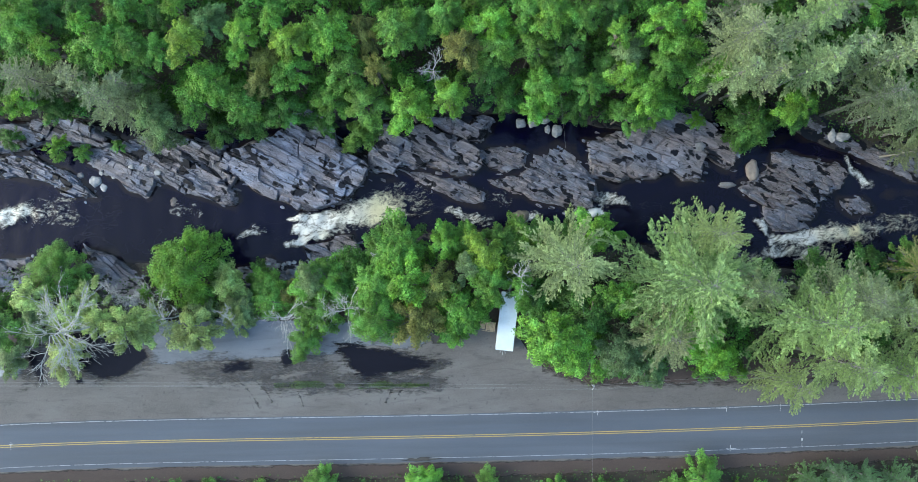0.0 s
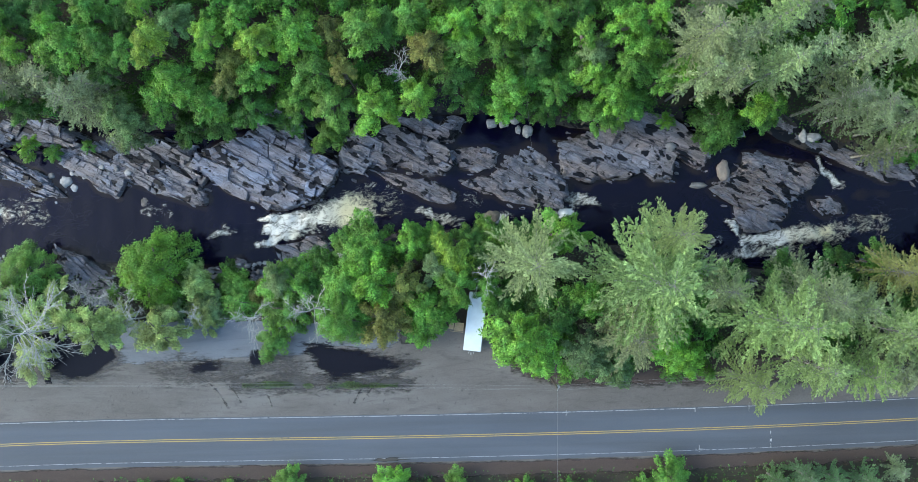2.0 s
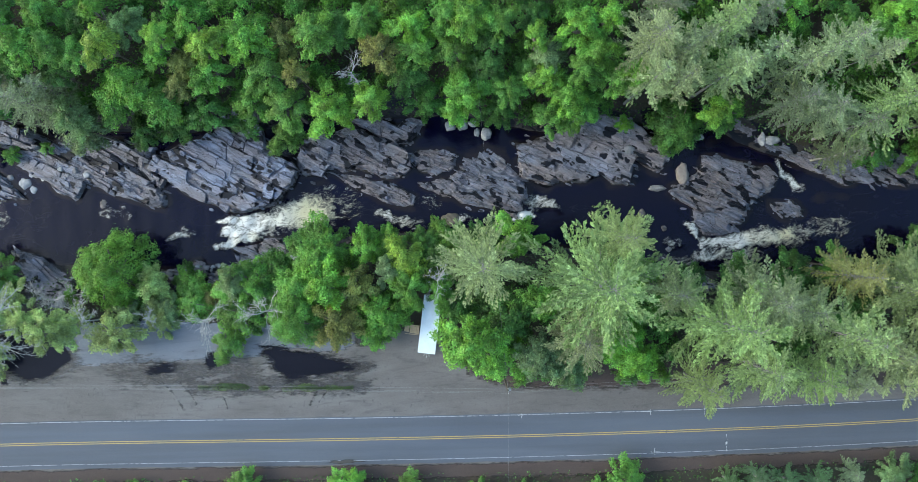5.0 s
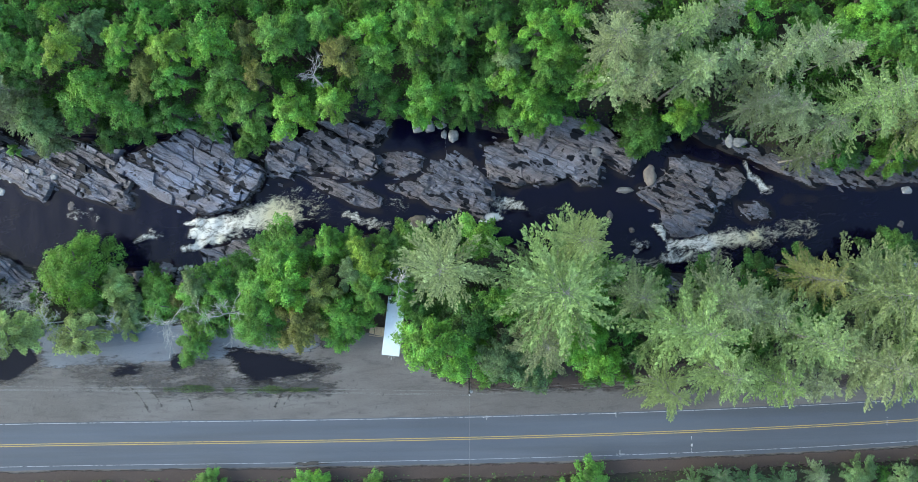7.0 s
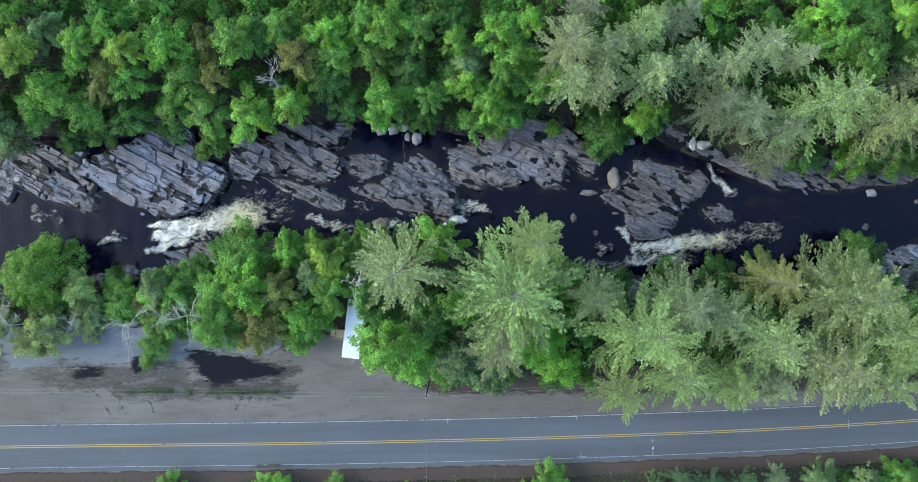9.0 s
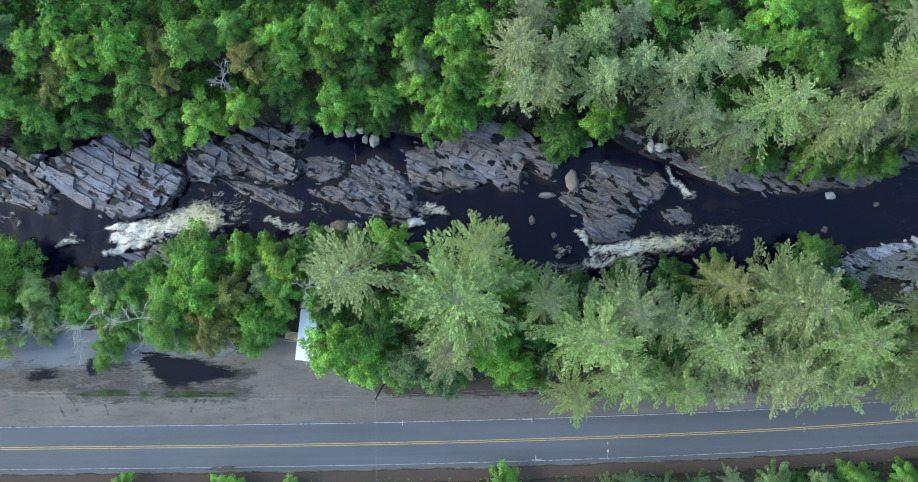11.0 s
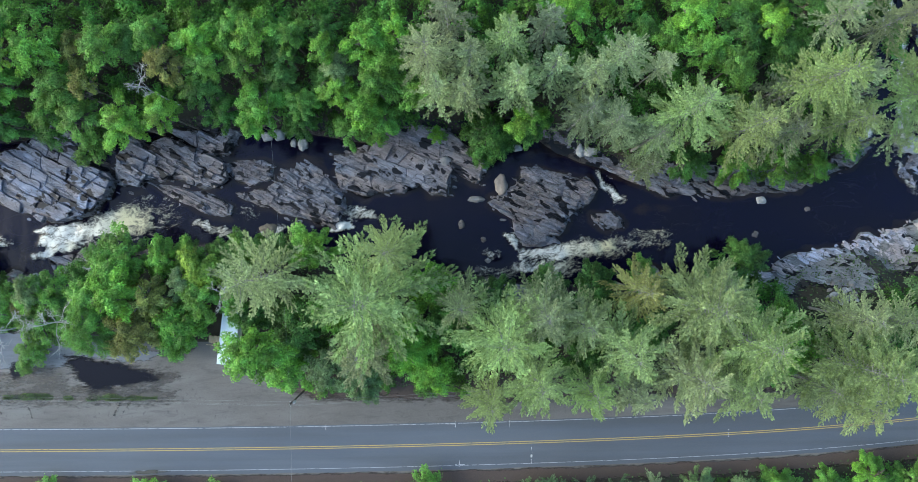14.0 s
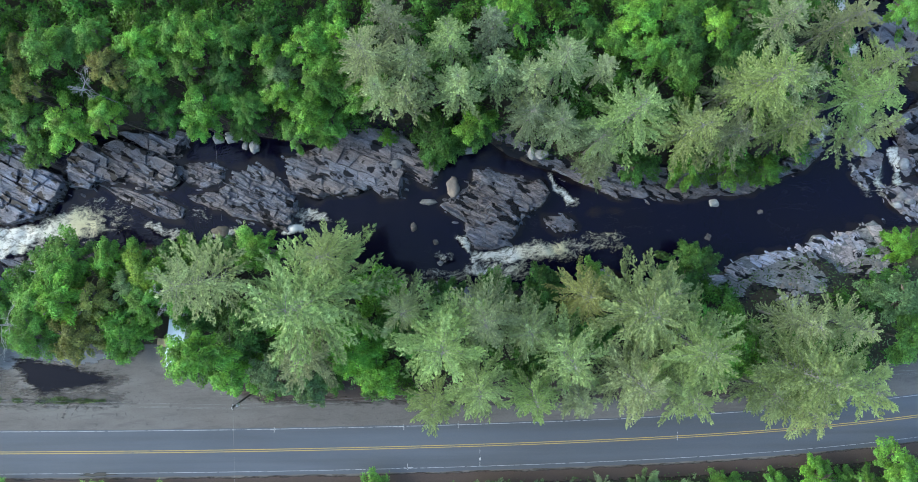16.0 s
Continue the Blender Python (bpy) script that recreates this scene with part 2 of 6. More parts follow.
def feathered(name, colour, rough, fade=0.5, other=None, streak=0.4):
    """A patch on the ground whose rim breaks up unevenly."""
    n = Nodes(name)
    rim = n.add("Attribute")
    rim.attribute_name = "rim"
    f = n.noise(0.7, 6, 0.65, n.spot(1, (3.0, 0.8, 1)), 0.5)
    k = n.ramp(n.sum(rim.outputs["Fac"], n.sum(n.ramp(f, 0.3, 0.7, -0.5, 0.5), n.ramp(n.noise(2.6, 4, 0.7, n.spot(1, (2.4, 0.8, 1))), 0.3, 0.7, -0.3, 0.3))), 0.25, 0.25 + fade)
    clear = n.add("BsdfTransparent")
    m = n.add("MixShader")
    n.put(m.inputs[0], k)
    n.tree.links.new(clear.outputs[0], m.inputs[1])
    n.tree.links.new(n.bsdf.outputs[0], m.inputs[2])
    n.tree.links.new(m.outputs[0], n.out.inputs["Surface"])
    g = n.noise(6, 5, 0.7, n.spot())
    worn = n.noise(0.4, 5, 0.65, n.spot(2, (5, 1, 1)), 0.7)
    c = n.mix(n.ramp(g, 0.3, 0.7), colour, other or [v * 0.7 for v in colour])
    return n.set(Base_Color=n.mix(n.ramp(worn, 0.48, 0.66, 0.0, streak), c, [v * 0.55 for v in colour]), Roughness=rough)


def dull(m, amount):
    m.node_tree.nodes["Principled BSDF"].inputs["Specular IOR Level"].default_value = amount
    return m


GROUND, GRAVEL, WATER = ground_material(), gravel_material(), water_material()
ASPHALT = asphalt_material("road_asphalt", (0.052, 0.066, 0.093), (0.07, 0.086, 0.116), 0.5)
OLD_ASPHALT = feathered("worn_pale_asphalt", (0.14, 0.155, 0.182), 0.85, 0.4, (0.108, 0.118, 0.138), 0.75)
WHITE_PAINT = paint_material("worn_white_road_paint", (0.32, 0.34, 0.38), 0.53)
YELLOW_PAINT = paint_material("yellow_road_paint", (0.43, 0.32, 0.09), 0.6)
SPRAY = paint_material("white_spray_marks", (0.38, 0.4, 0.43), 0.5)
PUDDLE = dull(feathered("standing_water", (0.01, 0.01, 0.016), 0.14, 0.4), 0.12)
DAMP = feathered("damp_dark_dirt", (0.048, 0.045, 0.045), 0.6, 0.8)
LITTER = feathered("brown_leaf_litter", (0.07, 0.05, 0.044), 0.95, 0.8, (0.04, 0.03, 0.026))
SHEET = plain("white_coated_roof_sheet", (0.64, 0.72, 0.78), 0.35, 0, 0.7, 0.12)
# pale matt colour standing in for sky reflected in a puddle
SKY_SHEEN = feathered("painted_sky_sheen", (0.3, 0.32, 0.35), 0.8, 0.3, (0.2, 0.21, 0.235))
SIDING = plain("off_white_siding", (0.6, 0.6, 0.58), 0.5)
STEEL = plain("galvanised_steel", (0.35, 0.36, 0.37), 0.45, 0.8)
RUBBER = plain("black_rubber", (0.02, 0.02, 0.02), 0.8)
WIRE = plain("weathered_aluminium_wire", (0.2, 0.205, 0.22), 0.5, 0.2)
PORCELAIN = plain("pale_insulator", (0.55, 0.56, 0.58), 0.3)
GLASS = plain("dark_window_glass", (0.02, 0.022, 0.025), 0.08)

# ---- helpers ----


def mesh_of(name, verts, faces, material, smooth=False, tone=None):
    me = bpy.data.meshes.new(name)
    if isinstance(verts, np.ndarray) and isinstance(faces, np.ndarray):
        n, k = faces.shape
        me.vertices.add(len(verts))
        me.vertices.foreach_set("co", np.ascontiguousarray(verts, np.float32).ravel())
        me.loops.add(n * k)
        me.loops.foreach_set("vertex_index", np.ascontiguousarray(faces, np.int32).ravel())
        me.polygons.add(n)
        me.polygons.foreach_set("loop_start", np.arange(0, n * k, k, dtype=np.int32))
    else:
        me.from_pydata(verts.tolist() if isinstance(verts, np.ndarray) else verts, [], faces.tolist() if isinstance(faces, np.ndarray) else faces)
    me.materials.append(material)
    if smooth:
        me.polygons.foreach_set("use_smooth", np.ones(len(me.polygons), bool))
    if tone is not None:
        me.attributes.new("tone", "FLOAT", "POINT").data.foreach_set("value", np.ascontiguousarray(tone, np.float32))
    me.update(calc_edges=True)
    return me


def part(name, bm, material, parent, label=""):
    me = bpy.data.meshes.new(name)
    bm.to_mesh(me)
    bm.free()
    me.materials.append(material)
    ob = new(name, me)
    ob.parent = parent
    return tagged(ob, label)


def hang(name, me, parent, m=None, colour=None, label=""):
    ob = new(name, me)
    ob.parent = parent
    if m is not None:
        ob.matrix_basis = m
    if colour:
        ob.color = (*colour, 1)
    return tagged(ob, label)


def box_bm(x0, y0, z0, x1, y1, z1, bevel=0.0):
    bm = bmesh.new()
    bmesh.ops.create_cube(bm, size=1, matrix=Matrix.Translation(((x0 + x1) / 2, (y0 + y1) / 2, (z0 + z1) / 2)) @ Matrix.Diagonal((x1 - x0, y1 - y0, z1 - z0, 1)))
    if bevel:
        bmesh.ops.bevel(bm, geom=bm.edges[:], offset=bevel, segments=2, affect="EDGES", profile=0.5)
    return bm


def tube(path, radii, sides=6):
    """Vertices and faces of a tapered tube along a path of points."""
    path = [Vector(p) for p in path]
    vs, fs = [], []
    for i, p in enumerate(path):
        d = (path[min(i + 1, len(path) - 1)] - path[max(i - 1, 0)]).normalized()
        a = d.orthogonal().normalized()
        b = d.cross(a)
        for k in range(sides):
            w = 2 * math.pi * k / sides
            vs.append(tuple(p + radii[i] * (math.cos(w) * a + math.sin(w) * b)))
        if i:
            for k in range(sides):
                q = (i - 1) * sides
                fs.append((q + k, q + (k + 1) % sides, q + sides + (k + 1) % sides, q + sides + k))
    fs.append(tuple(range(len(vs) - sides, len(vs))))
    return vs, fs


def join(chunks):
    vs, fs = [], []
    for v, f in chunks:
        o = len(vs)
        vs += v
        fs += [tuple(i + o for i in q) for q in f]
    return vs, fs


def cards(centre, normal, along, length, width, fold=0.18, corners=4):
    """Small leaves, folded with four corners or pointed with three: centres, normals and directions as arrays."""
    normal = normal / np.linalg.norm(normal, axis=1, keepdims=True)
    side = np.cross(normal, along)
    side /= np.linalg.norm(side, axis=1, keepdims=True) + 1e-9
    along = np.cross(side, normal)
    l, w = length[:, None], width[:, None]
    n = len(centre)
    if corners == 3:
        v = np.stack([centre - along * l / 2 - side * w / 2, centre - along * l / 2 + side * w / 2, centre + along * l / 2 - normal * l * fold], 1).reshape(-1, 3)
    else:
        v = np.stack([centre - along * l / 2, centre + side * w / 2 - normal * w * fold, centre + along * l / 2 - normal * l * fold, centre - side * w / 2 - normal * w * fold], 1).reshape(-1, 3)
    return v, np.arange(corners * n).reshape(n, corners)


def smooth_step(a, b, v):
    t = np.clip((v - a) / (b - a), 0, 1)
    return t * t * (3 - 2 * t)


def waves(x, y, scale, seed):
    """Cheap smooth random relief in about -1 to 1, for arrays."""
    r = np.random.RandomState(seed)
    s = np.zeros_like(x)
    for k in range(9):
        a, f = r.uniform(0, 2 * math.pi), r.uniform(0.6, 1.8) / scale
        s += np.sin(f * (x * math.cos(a) + y * math.sin(a)) + r.uniform(0, 6.3))
    return s / 4.5


def inside_out(poly, x, y):
    """Distance to a polygon's edge for arrays, positive within."""
    p = np.array(poly, float)
    best, within = np.full(x.shape, 1e9), np.zeros(x.shape, bool)
    for (ax, ay), (bx, by) in zip(p, np.roll(p, -1, 0)):
        dx, dy = bx - ax, by - ay
        t = np.clip(((x - ax) * dx + (y - ay) * dy) / (dx * dx + dy * dy), 0, 1)
        best = np.minimum(best, np.hypot(x - ax - t * dx, y - ay - t * dy))
        within ^= ((ay > y) != (by > y)) & (x < dx * (y - ay) / (dy + 1e-12) + ax)
    return np.where(within, best, -best)


# ---- the lie of the land ----
ROAD_FIT = np.polyfit((-110, -90, -73.5, -64, -54, -35, -15, 3, 23, 38, 58, 92, 106, 120, 132, 150), (-37.2, -35.1, -34.1, -33.75, -33.5, -33.3, -33.1, -32.75, -32.45, -31.95, -31.3, -29.8, -28.7, -27.4, -26.0, -23.0), 6)
SOUTH_X = (-300, -110, -75, -50, -35, -22, -10, 5, 15, 25, 40, 55, 75, 95, 105, 115, 119, 124, 128, 132, 142, 300)
SOUTH_Y = (-2, -2, -2.5, -4, -5.5, -3, 1, 2.5, 3, 1, -1, -4, -4, -3.5, -1, 3.0, 3.6, 1.6, 4.6, 6.6, 9, 30)
NORTH_X = (-300, -110, -75, -40, -20, 0, 10, 25, 38, 48, 60, 68, 75, 90, 105, 114, 119, 142, 300)
NORTH_Y = (20, 20, 21, 19.5, 20.5, 22, 23, 20, 21, 21.5, 20.5, 17, 14.5, 12.5, 13.5, 18, 22, 30, 30)
FALL_X = (-300, -110, -32, -8, 20, 27, 50, 76, 115, 300)
FALL_Z = (-6.6, -6.9, -7.2, -8.3, -8.7, -9.3, -9.5, -10.4, -10.7, -10.7)
GORGE = ((117, 20), (124, 10), (133, 7.5), (141, 8), (142, 22), (135, 31), (131, 48), (128, 120), (118, 120), (117, 48), (121, 32))
LEDGES = []
SHOALS = ((126.8, 10.0, 5.5, 5.5), (60.5, 19.0, 8.0, 2.6), (81, 8.6, 11.0, 2.2), (-65, -3.6, 8.0, 2.4), (-31, -1.5, 5.0, 2.2), (50, 13.5, 2.6, 4.0), (72, 4.0, 5.0, 2.6), (-12, 10.8, 6.0, 1.6), (9, 8.0, 7.0, 1.6))


def road_y(x):
    return np.polyval(ROAD_FIT, np.clip(x, -110, 150)) + 0.03 * np.minimum(x + 110, 0) + 0.28 * np.maximum(x - 150, 0)


def plateau(x):
    return -0.35 - 0.016 * np.clip(x, -110, 160)


def level(x, y):
    """The water's height: the main channel, and the slower back channel behind the ledges."""
    main = np.interp(x, FALL_X, FALL_Z)
    back = smooth_step(9.5, 15.5, y + 0.06 * (x - 30)) * smooth_step(-8, 2, x) * (1 - smooth_step(68, 74, x))
    return main + back * np.interp(x, (0, 20, 50, 72), (0.5, 0.7, 0.6, 0.6)) + 0.13 * np.maximum(y - 26, 0) * (x > 100)


def height(x, y):
    x, y = np.asarray(x, float), np.asarray(y, float)
    wl = level(x, np.minimum(y, 40))
    ys, yn = np.interp(x, SOUTH_X, SOUTH_Y), np.interp(x, NORTH_X, NORTH_Y)
    ys, yn = ys + 0.7 * waves(x, y, 3.5, 5), yn + 0.8 * waves(x, y, 3.5, 6)
    bed = wl - 1.0 + 0.45 * waves(x, y, 2.2, 7) + 0.12 * waves(x, y, 0.6, 8)
    pebbly = wl - 1.0 + 0.16 * waves(x, y, 0.9, 17)
    for sx, sy, rx, ry in SHOALS:
        bed = np.maximum(bed, pebbly + 0.82 * np.exp(-((x - sx) / rx) ** 2 - ((y - sy) / ry) ** 2))
    north = wl + 0.2 + 3.6 * smooth_step(0, 11, y - yn) + 0.07 * np.clip(y - yn - 8, 0, 60) + 0.3 * waves(x, y, 5, 9) * smooth_step(0, 3, y - yn)
    south = wl + (plateau(x) - wl) * smooth_step(0.3, 9.5, ys - y) + 0.3 * waves(x, y, 3, 10) * smooth_step(0, 2, ys - y) * (1 - smooth_step(7, 9, ys - y))
    z = np.where(y > (ys + yn) / 2, bed + (north - bed) * smooth_step(-0.8, 0.8, y - yn), bed + (south - bed) * smooth_step(-0.8, 0.8, ys - y))
    gorge = inside_out(GORGE, x, y)
    z = z + (wl - 0.7 + 0.5 * waves(x, y, 2, 11) - z) * smooth_step(-2, 1.5, gorge)
    for poly, top, *_ in LEDGES:
        (x0, y0), (x1, y1) = np.min(poly, 0) - 4, np.max(poly, 0) + 4
        near = (x > x0) & (x < x1) & (y > y0) & (y < y1)
        if near.any():
            d = inside_out(poly, x[near], y[near]) + 0.5 * waves(x[near], y[near], 1.4, 12)
            v = -(x[near] - poly[0][0]) * math.sin(radians(_[0])) + (y[near] - poly[0][1]) * math.cos(radians(_[0])) + 0.4 * waves(x[near], y[near], 4, 15)
            rise = top - 0.42 + 0.16 * waves(x[near], y[near], 1.3, 13) + 0.22 * ((v / (0.8 * _[1])) % 1.0)
            z[near] = np.maximum(z[near], wl[near] - 1.0 + 0.88 * smooth_step(-3.0, -0.2, d) + 0.14 * waves(x[near], y[near], 0.7, 18))
            z[near] = np.maximum(z[near], z[near] + (rise - z[near]) * smooth_step(-0.4, 0.9, d))
    edge = road_y(x)
    flat = smooth_step(edge - 8, edge - 6, y) * (1 - smooth_step(-15.5, -14, y))
    return z - 0.06 * flat


# ---- bedrock ledges ----


def ledge(poly, top, turn, wide, long, pale=1.0, blue=1.0):
    LEDGES.append((poly, top, turn, wide, long, (pale, pale * (1 + 0.4 * (blue - 1)), pale * blue)))


ledge([(-42.4, 13.0), (-41.7, 15.4), (-36.7, 17.4), (-32.6, 18.7), (-30.6, 20.4), (-28.0, 23.8), (-23.4, 22.8), (-22.6, 20.2), (-21.6, 16.6), (-17.7, 15.4), (-16.2, 13.0), (-17.2, 10.3), (-20.3, 7.1), (-24.4, 5.9), (-27.5, 5.5), (-30.6, 6.9), (-35.2, 8.4), (-39.3, 11.5)], -5.2, -29, 1.5, 3.2, 1.12, 1.18)
ledge([(-67.5, 16.7), (-62.8, 16.5), (-58.2, 18.0), (-52.5, 18.8), (-48.3, 15.5), (-44.2, 12.8), (-40.6, 9.7), (-38.9, 6.9), (-40.0, 6.2), (-43.7, 7.2), (-47.3, 8.4), (-51.2, 9.7), (-54.0, 10.9), (-55.4, 8.1), (-58.7, 9.3), (-61.8, 11.5), (-65.9, 14.1)], -5.8, -27, 0.7, 3.5, 1.0)
ledge([(-52.5, 18.5), (-47.2, 17.9), (-41.4, 16.9), (-42.2, 13.0), (-39.5, 11.3), (-40.4, 9.9), (-44.1, 12.8), (-48.0, 15.4)], -5.5, -27, 1.0, 2.4, 1.0)
ledge([(-78.4, 14.9), (-75.3, 15.1), (-71.2, 12.8), (-67.2, 10.3), (-64.7, 7.8), (-68.3, 7.8), (-72.2, 10.1), (-76.3, 11.3), (-84.6, 11.6), (-84.6, 15.1)], -5.9, -24, 0.8, 2.4, 1.0)
ledge([(-16.5, 15.6), (-15.1, 17.8), (-13.0, 21.0), (-10.1, 19.3), (-7.2, 21.0), (-3.9, 19.7), (0.3, 18.4), (3.4, 16.3), (4.1, 13.2), (1.8, 11.9), (-1.3, 12.1), (-5.9, 13.7), (-8.0, 13.2), (-10.4, 13.9), (-11.7, 12.0), (-15.1, 12.3), (-16.3, 13.7)], -6.3, -27, 1.3, 2.6, 1.0)
ledge([(-7.0, 22.0), (-1.3, 22.1), (1.8, 21.0), (4.1, 22.7), (6.2, 21.5), (4.4, 18.3), (1.1, 18.1), (-2.3, 19.6)], -6.6, -25, 1.0, 2.2, 1.0)
ledge([(-11.8, 13.8), (-7.1, 12.1), (-3.7, 11.8), (0.5, 10.9), (5.1, 8.8), (4.5, 6.9), (1.3, 7.2), (-2.9, 8.4), (-6.1, 10.1)], -7.7, -25, 0.8, 3.2, 1.0)
ledge([(2.4, 16.3), (5.7, 16.5), (10.2, 16.9), (12.4, 15.7), (11.6, 13.6), (8.6, 12.4), (5.7, 13.3)], -7.2, -20, 0.9, 1.8, 1.0)
ledge([(5.7, 10.5), (8.1, 11.7), (10.8, 11.7), (12.7, 13.4), (12.9, 15.7), (15.2, 16.2), (17.6, 17.1), (20.5, 16.6), (21.1, 14.3), (22.8, 12.7), (24.6, 10.7), (25.1, 8.4), (22.9, 5.2), (19.7, 5.7), (16.6, 6.7), (13.4, 7.5), (11.8, 8.8), (8.7, 9.4)], -7.7, -27, 1.0, 1.9, 1.0)
ledge([(23.1, 18.0), (25.4, 18.4), (30.1, 19.9), (31.9, 22.4), (35.9, 23.2), (39.0, 23.0), (42.7, 22.7), (45.8, 20.9), (47.9, 18.8), (50.7, 17.5), (50.3, 15.1), (48.9, 13.3), (46.0, 14.2), (44.2, 15.7), (44.4, 13.2), (43.4, 10.8), (40.6, 10.9), (38.5, 12.5), (35.9, 11.9), (32.2, 11.5), (29.1, 10.7), (24.3, 11.9), (23.4, 14.8)], -7.2, -21, 1.7, 3.6, 1.0)
ledge([(50.9, 9.6), (52.7, 10.9), (55.8, 12.7), (56.9, 16.0), (59.5, 15.8), (63.7, 14.6), (69.0, 13.9), (70.5, 12.0), (69.0, 9.6), (66.5, 8.0), (65.5, 6.3), (63.8, 3.7), (60.6, 4.2), (56.4, 6.4), (53.2, 7.8)], -8.3, -22, 0.65, 2.0, 0.8)
ledge([(55.3, 6.3), (59.2, 6.0), (61.9, 4.4), (63.9, 2.6), (60.0, 1.8), (57.2, 2.1), (55.7, 4.0)], -9.0, -22, 1.2, 2.6, 0.85)
ledge([(69.5, 7.9), (72.2, 7.5), (73.8, 8.3), (75.8, 6.6), (75.1, 4.8), (72.2, 4.9), (69.9, 6.4)], -9.6, -18, 0.7, 1.4, 1.0)
ledge([(75.6, 15.2), (83.5, 11.2), (89.9, 11.3), (94.6, 10.8), (98.3, 12.0), (103.1, 11.6), (107.8, 12.4), (109.9, 14.1), (113.6, 15.4), (116.7, 16.3), (118.3, 18.6), (120.5, 20.7), (118.8, 22.2), (115.1, 19.6), (112.0, 17.2), (105.7, 16.2), (98.3, 15.7), (89.8, 16.3), (82.4, 16.9)], -9.7, -19, 0.55, 3.4, 0.8)
ledge([(97.2, -3.1), (102.7, -2.7), (103.7, -0.5), (107.9, 0.7), (112.1, 1.6), (116.5, 2.3), (117.8, -2.6), (116.6, -4.9), (111.1, -4.5), (106.9, -3.7), (103.8, -6.1), (101.4, -4.8)], -9.7, -27, 0.5, 2.8, 2.5)
ledge([(116.7, 2.5), (118.9, 4.3), (120.5, 4.7), (122.4, 3.4), (122.2, 0.4), (120.3, -0.4), (116.9, 0.4)], -9.6, -40, 0.9, 1.4, 2.6)
ledge([(121.7, -1.7), (122.0, 1.7), (122.6, 5.0), (126.5, 5.4), (129.6, 7.2), (131.1, 6.2), (130.7, 2.8), (128.8, -0.3), (125.5, -2.2)], -9.2, -62, 1.0, 2.2, 2.1)
ledge([(58.5, 23.2), (62.9, 22.5), (67.7, 20.0), (74.6, 17.2), (79.9, 14.7), (78.9, 13.2), (73.6, 15.1), (67.2, 18.5), (61.9, 21.2)], -9.2, -22, 0.6, 2.4, 1.0)
ledge([(-84.0, 19.1), (-73.8, 21.6), (-66.7, 21.1), (-59.6, 18.1), (-62.1, 16.3), (-70.8, 17.8), (-76.9, 16.3), (-84.0, 15.3)], -4.2, -22, 1.1, 4, 1.0)
ledge([(-27.4, -1.0), (-19.1, 1.0), (-17.8, -1.9), (-23.0, -3.5), (-26.8, -3.6)], -6.0, -25, 0.9, 3, 1.0)
ledge([(-85.1, -3.9), (-76.8, -3.2), (-74.5, -6.0), (-76.8, -10.3), (-85.1, -11.4)], -5.6, -20, 1.3, 2.5, 1.0)
ledge([(-66.3, -1.3), (-61.6, -2.9), (-53.9, -8.0), (-54.9, -11.1), (-62.1, -8.0), (-65.2, -4.4)], -5.2, -40, 0.8, 2.5, 1.0)
ledge([(-40.4, -5.0), (-33.6, -3.4), (-26.9, -5.2), (-29.5, -8.1), (-37.8, -7.6)], -6.2, -15, 0.9, 1.8, 1.0)
ledge([(125.5, 15.5), (128.6, 19.9), (131.2, 19.5), (130.5, 15.0), (128.1, 13.2)], -9.9, -60, 1.3, 2.5, 1.2)
ledge([(132.5, 20.3), (139.2, 21.9), (141.4, 16.1), (135.3, 15.5)], -9.8, -60, 1.3, 2.5, 1.2)
ledge([(130.7, 12.9), (136.2, 14.3), (141.4, 12.4), (141.5, 6.6), (134.7, 8.6)], -9.8, -40, 1.3, 2.5, 1.2)
ledge([(132.8, 25.7), (141.0, 31.0), (143.1, 21.6), (139.0, 19.5), (133.9, 21.1)], -8.0, -60, 1.6, 3, 1.0)
ledge([(124.8, 44.1), (134.0, 44.1), (140.2, 40.0), (138.2, 34.8), (127.9, 38.9)], -7.0, -30, 1.4, 3, 1.0)
ledge([(75.8, -3.7), (81.1, -1.8), (83.7, -3.7), (78.4, -5.0)], -10.0, -25, 1.2, 3, 1.0)
ledge([(49.7, -4.2), (56.1, -5.2), (59.3, -7.3), (55.0, -9.4), (49.7, -8.4)], -9.9, -15, 0.9, 2, 1.0)

# ---- ground, water, road ----


def spread(a, b, step, far):
    """Grid lines: even between a and b, then wider and wider out to far."""
    mid, out, s = list(np.arange(a, b + step / 2, step)), [], step
    while (out[-1] if out else 0) < far:
        s *= 1.25
        out.append((out[-1] if out else 0) + s)
    return np.array([a - v for v in reversed(out)] + mid + [mid[-1] + v for v in out])


def sheet(name, xs, ys, zs, material, smooth=True, keep=None):
    X, Y = np.meshgrid(xs, ys)
    v = np.stack([X, Y, zs], -1).reshape(-1, 3)
    i = np.arange(len(xs) * len(ys)).reshape(len(ys), len(xs))
    f = np.stack([i[:-1, :-1], i[:-1, 1:], i[1:, 1:], i[1:, :-1]], -1).reshape(-1, 4)
    if keep is not None:
        f = f[keep.reshape(-1)[f].any(1)]
    return new(name, mesh_of(name, v, f, material, smooth))


